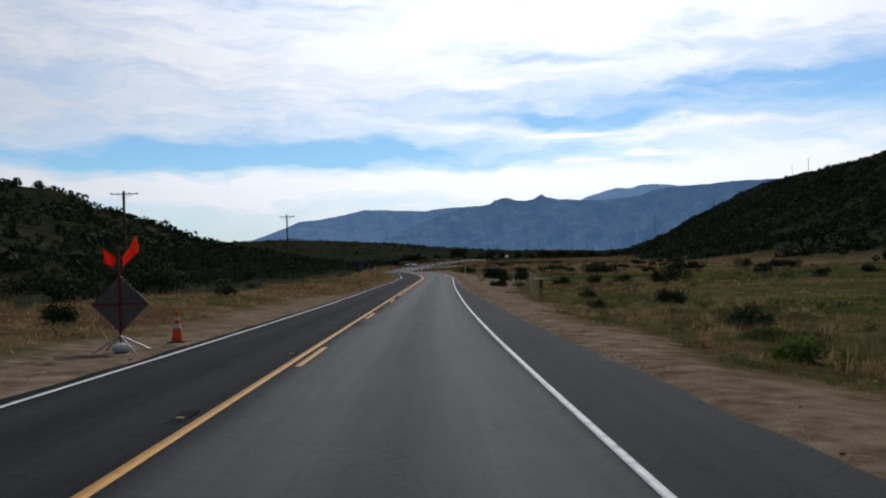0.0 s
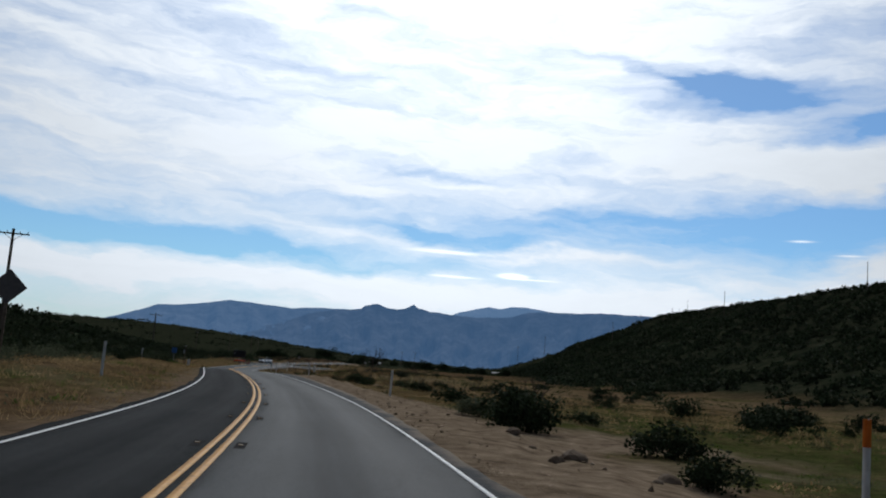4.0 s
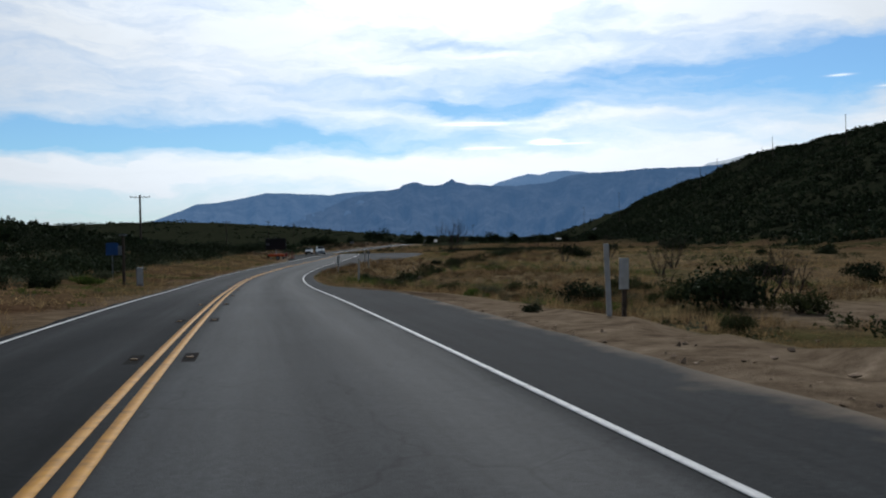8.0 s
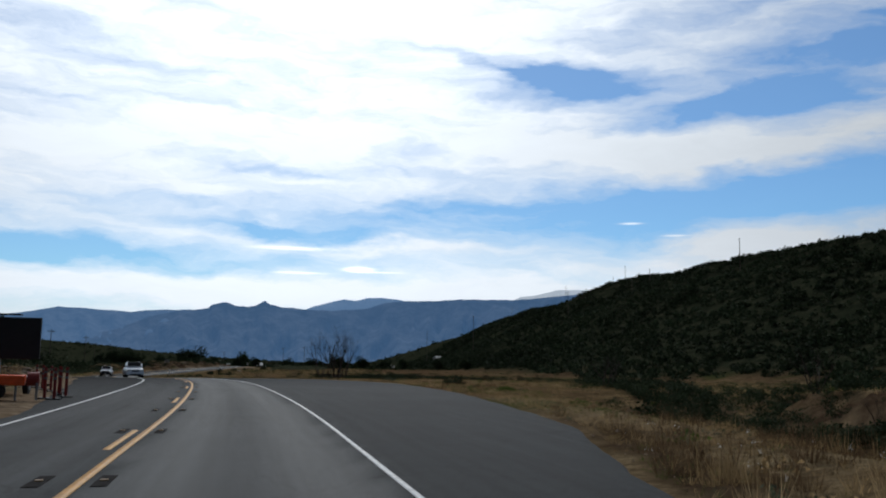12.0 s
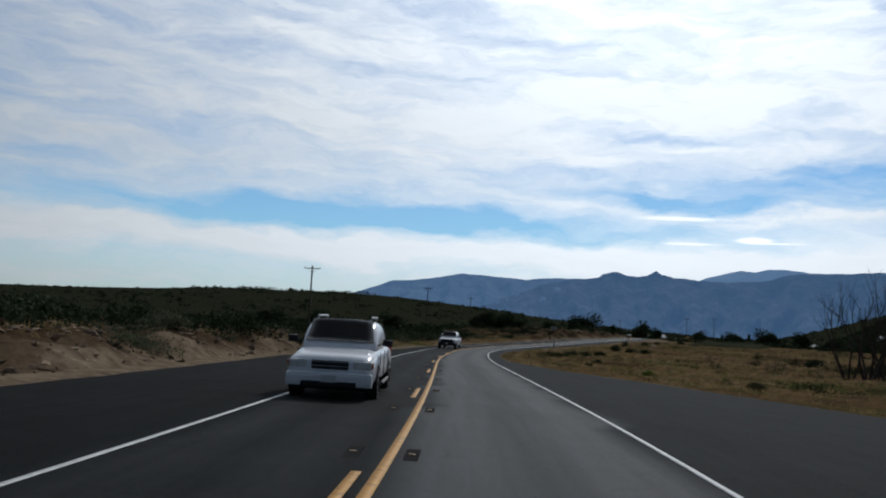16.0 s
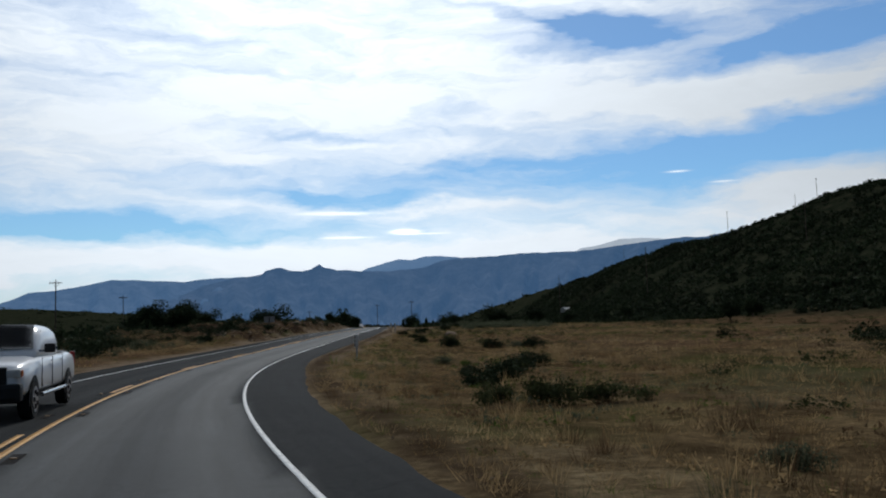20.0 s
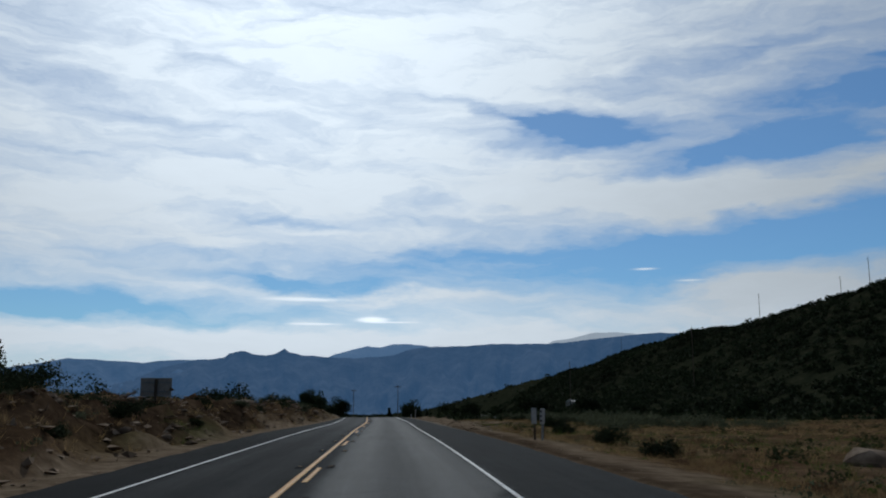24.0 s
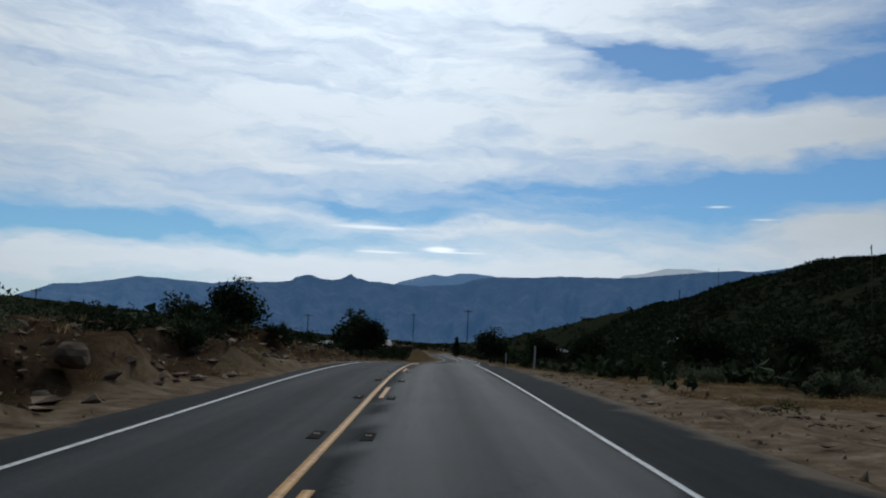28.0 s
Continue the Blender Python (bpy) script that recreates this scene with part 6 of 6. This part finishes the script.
def tube_post():
    e = thing("channelizer", Matrix.Identity(4), "slim dark red traffic tube on a black base", "traffic tube", "traffic tubes")
    bm = NB()
    tube(bm, (0, 0, 0.03), (0, 0, 1.0), 0.05, 0.045, 12)
    part("tube", bm, M_RED_DARK, e)
    bm = NB()
    box(bm, (0, 0, 0.025), (0.42, 0.30, 0.05), 0.015)
    part("base", bm, M_BLACK, e)
    for h in (0.62, 0.82):
        bm = NB()
        tube(bm, (0, 0, h), (0, 0, h + 0.07), 0.052, n=12)
        part("band", bm, M_SIGN_BACK, e)
    return e


T0 = tube_post()
for k, (dx, dy) in enumerate(((0, 0), (0.0, 1.8), (-0.5, 3.4), (-0.9, 5.2), (-1.6, 7.2), (-2.4, 9.5), (-3.2, 12.0), (-0.35, 0.3))):
    x, y = -46.55 + dx, 326.0 + dy
    _, _, rz = road_at(328 + dy, 0)
    z = max(float(ground_z(x, y)), float(rz) if x > -50 else -99)
    m = pose(x, y, z, 0, 0, 12 * k)
    ob = T0 if k == 0 else copy_thing(T0, m)
    ob.matrix_world = m


# ---- vehicles in the oncoming lane
def loft(stations, n=26, power=3.2):
    """Skin over cross sections (y, half width, low z, high z, crown): rounded boxes, narrower towards the top."""
    bm = NB()
    rings = []
    for y, w, z0, z1, top in stations:
        ring = []
        for k in range(n):
            a = 2 * math.pi * k / n
            c, s = math.cos(a), math.sin(a)
            px = math.copysign(abs(c) ** (2 / power), c) * w
            pz = math.copysign(abs(s) ** (2 / power), s)
            h = (z0 + z1) / 2 + pz * (z1 - z0) / 2
            px *= 1 - (1 - top) * max(pz, 0) ** 1.5
            ring.append(bm.verts.new((px, y, h)))
        rings.append(ring)
    for r0, r1 in zip(rings, rings[1:]):
        for k in range(n):
            bm.faces.new((r0[k], r0[(k + 1) % n], r1[(k + 1) % n], r1[k]))
    bm.faces.new(rings[0][::-1])
    bm.faces.new(rings[-1])
    bmesh.ops.recalc_face_normals(bm, faces=bm.faces[:])
    return bm


def motor_car(kind, s, lat, label, paint, L, W, H, g, belt, wheel_r, hood, cab, dark_front, rack):
    """A car facing towards lower s; y forward. hood: length of the bonnet; cab: length of the cabin at the belt; rack: roof rails and a slim grille."""
    x, y, z = road_at(s, lat)
    e = thing(kind, pose(float(x), float(y), float(z) + 0.008, 0, 0, heading(s) + 180), label, kind.replace("_", " "), "oncoming cars")
    hl, hw = L / 2, W / 2
    fy, ry = hl - 0.92, -hl + 1.05
    nose = belt - 0.08
    yb = hl - hood
    yr = yb - cab
    body = [(hl, hw * 0.80, g + 0.12, nose - 0.16, 0.97), (hl - 0.05, hw * 0.90, g + 0.03, nose - 0.07, 0.96), (hl - 0.22, hw * 0.97, g, nose, 0.95), (hl - 0.7, hw, g, nose + 0.05, 0.94), (yb, hw, g, belt + 0.04, 0.95),
            (yr, hw, g, belt + 0.04, 0.95), (yr - 0.05, hw, g, belt + 0.02, 0.97), (-hl + 0.15, hw * 0.99, g, belt + 0.02, 0.97), (-hl, hw * 0.94, g + 0.08, belt - 0.03, 0.97)]
    part("body", loft(body, 30, 5.5), paint, e, "painted body", True)
    roof0, roof1 = yb - 0.95 * (H - belt), yr + 0.30 * (H - belt)
    cabin = [(yb + 0.02, hw * 0.86, belt - 0.1, belt + 0.05, 0.98), (yb - 0.30 * (yb - roof0), hw * 0.90, belt - 0.1, belt + 0.36 * (H - belt), 0.95), ((yb + 2 * roof0) / 3, hw * 0.905, belt - 0.1, belt + 0.74 * (H - belt), 0.90),
             (roof0, hw * 0.91, belt - 0.1, H - 0.035, 0.86), (roof0 - 0.35, hw * 0.91, belt - 0.1, H, 0.85), (roof1 + 0.3, hw * 0.91, belt - 0.1, H - 0.01, 0.85), (roof1, hw * 0.90, belt - 0.1, H - 0.05, 0.86), (yr, hw * 0.87, belt - 0.1, belt + 0.06, 0.97)]
    part("cab", loft(cabin, 30, 5.0), paint, e, "", True)
    # windscreen, laid just over the slope of the cab
    t0, t1 = 0.14, 0.93
    bm = NB()
    g2 = []
    for i in range(7):
        u = t0 + (t1 - t0) * i / 6
        py, pz = yb + (roof0 - yb) * u + 0.055, belt + 0.05 + (H - 0.05 - belt) * u + 0.045
        half = hw * (0.84 - 0.115 * u)
        for j in range(9):
            v = -1 + j / 4
            g2.append(bm.verts.new((half * v, py - 0.05 * v * v, pz - 0.015 * v * v)))
    for i in range(6):
        for j in range(8):
            k = i * 9 + j
            bm.faces.new((g2[k], g2[k + 1], g2[k + 10], g2[k + 9]))
    bmesh.ops.solidify(bm, geom=bm.faces[:], thickness=0.03)
    bmesh.ops.recalc_face_normals(bm, faces=bm.faces[:])
    part("windscreen", bm, M_GLASS, e, "dark windscreen", True)
    for k in (-1, 1):
        side = lambda q: hw * 0.91 * (1 - 0.15 * max((q - belt + 0.02) / (H - belt + 0.02), 0) ** 1.3) + 0.012
        mid = yb - 0.50 * cab
        q0, q1 = belt + 0.09, H - 0.15
        for pts in ([(yb - 0.24, q0), (roof0 - 0.08, q1), (mid + 0.05, q1), (mid + 0.05, q0)], [(mid - 0.05, q0), (mid - 0.05, q1), (roof1 + 0.10, q1), (yr + 0.12, q0)]):
            bm = NB()
            vs = [bm.verts.new((k * side(q), p, q)) for p, q in pts]
            bm.faces.new(vs)
            bmesh.ops.solidify(bm, geom=bm.faces[:], thickness=0.04 * k)
            bmesh.ops.recalc_face_normals(bm, faces=bm.faces[:])
            part("side_window", bm, M_GLASS, e)
        for p in (yb - 0.12, mid, yr + 0.05):
            bm = NB()
            box(bm, (k * (hw + 0.001), p, (g + belt) / 2 + 0.05), (0.012, 0.018, belt - g - 0.16), 0.003)
            part("door_gap", bm, M_BLACK, e)
        for p in (mid + 0.18, yr + 0.25):
            bm = NB()
            box(bm, (k * (hw + 0.012), p, belt - 0.12), (0.03, 0.16, 0.035), 0.01)
            part("door_handle", bm, paint, e)
        bm = NB()
        box(bm, (k * (hw + 0.13), yb - 0.22, belt + 0.17), (0.22, 0.11, 0.19 if not rack else 0.15), 0.045)
        part("mirror", bm, M_BLACK, e, "black door mirror")
        bm = NB()
        box(bm, (k * (hw - 0.25), hl - 0.045, nose - 0.19), (0.38, 0.12, 0.17), 0.05)
        lamp = part("headlight", bm, M_LAMP, e, "clear headlight lens")
        bm = NB()
        box(bm, (k * (hw - 0.075), hl - 0.10, nose - 0.19), (0.09, 0.12, 0.12), 0.03)
        part("turn_lamp", bm, M_AMBER_LAMP, lamp, "amber lens")
        bm = NB()
        box(bm, (k * (hw - 0.08), -hl + 0.02, belt - 0.16), (0.12, 0.09, 0.32), 0.03)
        part("tail_light", bm, M_RED_LAMP, e, "red tail light lens")
        bm = NB()
        tube(bm, (k * (hw + 0.03), fy - 0.6, g - 0.01), (k * (hw + 0.03), ry + 0.6, g - 0.01), 0.045, n=10)
        part("side_step", bm, M_BLACK if rack else M_CHROME, e, "" if rack else "chrome side step")
        for c in (fy, ry):
            bm = NB()
            rad = wheel_r * 1.17
            ring = [bm.verts.new((k * (hw + 0.006), c + rad * math.cos(a), wheel_r + rad * math.sin(a))) for a in np.linspace(-0.25, math.pi + 0.25, 20)]
            bm.faces.new(ring)
            bmesh.ops.solidify(bm, geom=bm.faces[:], thickness=0.05 * k)
            bmesh.ops.recalc_face_normals(bm, faces=bm.faces[:])
            part("wheel_arch", bm, M_BLACK, e, "dark wheel arch")
            bm = NB()
            tube(bm, (k * (hw - 0.24), c, wheel_r), (k * (hw + 0.02), c, wheel_r), wheel_r, n=28)
            rims = [q for q in bm.edges if abs(q.verts[0].co.x - q.verts[1].co.x) < 1e-4]
            bmesh.ops.bevel(bm, geom=rims, offset=0.035, segments=2, affect="EDGES")
            w = part("wheel", bm, M_TYRE, e, "", False)
            bm = NB()
            tube(bm, (k * (hw + 0.0), c, wheel_r), (k * (hw + 0.03), c, wheel_r), wheel_r * 0.64, n=22)
            part("rim", bm, M_RIM, w, "grey alloy rim")
            for a in range(5):
                bm = NB()
                d = Vector((0, math.cos(a * 1.2566), math.sin(a * 1.2566)))
                box(bm, Vector((k * (hw + 0.033), c, wheel_r)) + d * wheel_r * 0.36, (0.012, 0.09, 0.09), 0.02)
                part("rim_hole", bm, M_BLACK, w)
        if rack:
            bm = NB()
            tube(bm, (k * hw * 0.66, roof0 - 0.1, H + 0.05), (k * hw * 0.66, roof1 - 0.1, H + 0.05), 0.022, n=8)
            for p in (roof0 - 0.15, roof1):
                tube(bm, (k * hw * 0.66, p, H - 0.03), (k * hw * 0.66, p, H + 0.05), 0.025, n=8)
            part("roof_rail", bm, M_STEEL, e)
    gh = 0.18 if rack else 0.52
    bm = NB()
    box(bm, (0, hl - 0.01, nose - 0.06 - gh / 2 - (0.05 if rack else 0)), (W * (0.42 if rack else 0.70), 0.08, gh), 0.04)
    gr = part("grille", bm, M_BLACK, e, "black grille")
    for k in range(2 if rack else 4):
        bm = NB()
        box(bm, (0, hl + 0.035, nose - 0.14 - 0.085 * k), (W * (0.40 if rack else 0.66), 0.014, 0.018), 0.004)
        part("grille_bar", bm, M_CHROME if rack else M_BLACK, gr)
    bm = NB()
    box(bm, (0, hl - 0.04, g + 0.13), (W * 0.97, 0.30, 0.28 if rack else 0.34), 0.08)
    part("front_bumper", bm, M_BLACK if dark_front else paint, e, "black front bumper" if dark_front else "")
    if not dark_front:
        bm = NB()
        box(bm, (0, hl + 0.10, g + 0.04), (W * 0.62, 0.05, 0.12), 0.03)
        part("air_intake", bm, M_BLACK, e)
    bm = NB()
    box(bm, (0, -hl - 0.03, g + 0.14), (W * 0.94, 0.20, 0.20), 0.05)
    part("rear_bumper", bm, M_CHROME, e)
    bm = NB()
    box(bm, (0, hl + 0.125, g + 0.15), (0.30, 0.012, 0.14), 0.003)
    part("number_plate", bm, M_POST_WHITE, e, "plain pale plate")
    bm = NB()
    box(bm, (0, (yr - hl) / 2 - 0.02, belt + 0.028), (W * 0.80, (yr + hl) - 0.25, 0.02), 0.005)
    part("bed", bm, M_BLACK, e, "dark open load bed")
    bm = NB()
    box(bm, (0, 0, g - 0.02), (W * 0.8, L * 0.86, 0.16), 0.03)
    part("chassis", bm, M_BLACK, e)
    return e


motor_car("pickup_truck", 401.5, -1.75, "pearl white compact pickup with roof rails in the oncoming lane", M_SILVER, 5.0, 1.80, 1.66, 0.32, 1.02, 0.35, 1.25, 2.35, False, True)
motor_car("pickup_truck", 483.0, -1.5, "white crew-cab pickup with a black front and chrome steps", M_TRUCK, 5.7, 1.98, 1.90, 0.46, 1.22, 0.40, 1.55, 2.40, True, False)


# ---- houses down the valley
def house(x, y, w, d, h, turn, label):
    z = float(ground_z(x, y))
    e = thing("house", pose(x, y, z, 0, 0, turn), label, "house", "valley houses")
    bm = NB()
    box(bm, (0, 0, h / 2 - 0.3), (w, d, h + 0.6), 0.04)
    part("wall", bm, M_HOUSE, e)
    bm = NB()
    pts = [(-w / 2 - 0.4, -d / 2 - 0.4, h), (w / 2 + 0.4, -d / 2 - 0.4, h), (w / 2 + 0.4, d / 2 + 0.4, h), (-w / 2 - 0.4, d / 2 + 0.4, h), (-w / 2 - 0.4, 0, h + d * 0.28), (w / 2 + 0.4, 0, h + d * 0.28)]
    v = [bm.verts.new(p) for p in pts]
    for f in ((0, 1, 5, 4), (2, 3, 4, 5), (0, 4, 3), (1, 2, 5), (3, 2, 1, 0)):
        bm.faces.new([v[i] for i in f])
    part("roof", bm, M_ROOF, e, "light metal roof")
    for u in (-0.3, 0.05, 0.35):
        bm = NB()
        box(bm, (u * w, -d / 2 - 0.02, h * 0.5), (1.1, 0.06, 1.0), 0.01)
        wd = part("window", bm, M_POST_WHITE, e)
        bm = NB()
        box(bm, (u * w, -d / 2 - 0.055, h * 0.5), (0.95, 0.02, 0.85), 0.004)
        part("pane", bm, M_GLASS, wd)


house(-39.7, 890, 9, 6, 2.6, 8, "low pale house with a light roof among trees")
house(-56.6, 1010, 9, 5, 2.2, -5, "long low house with a light roof")
house(93, 1190, 9, 6, 2.8, 15, "wide low house with a bright metal roof")
house(112, 1040, 6, 5, 2.4, 30, "small pale house on the hillside")
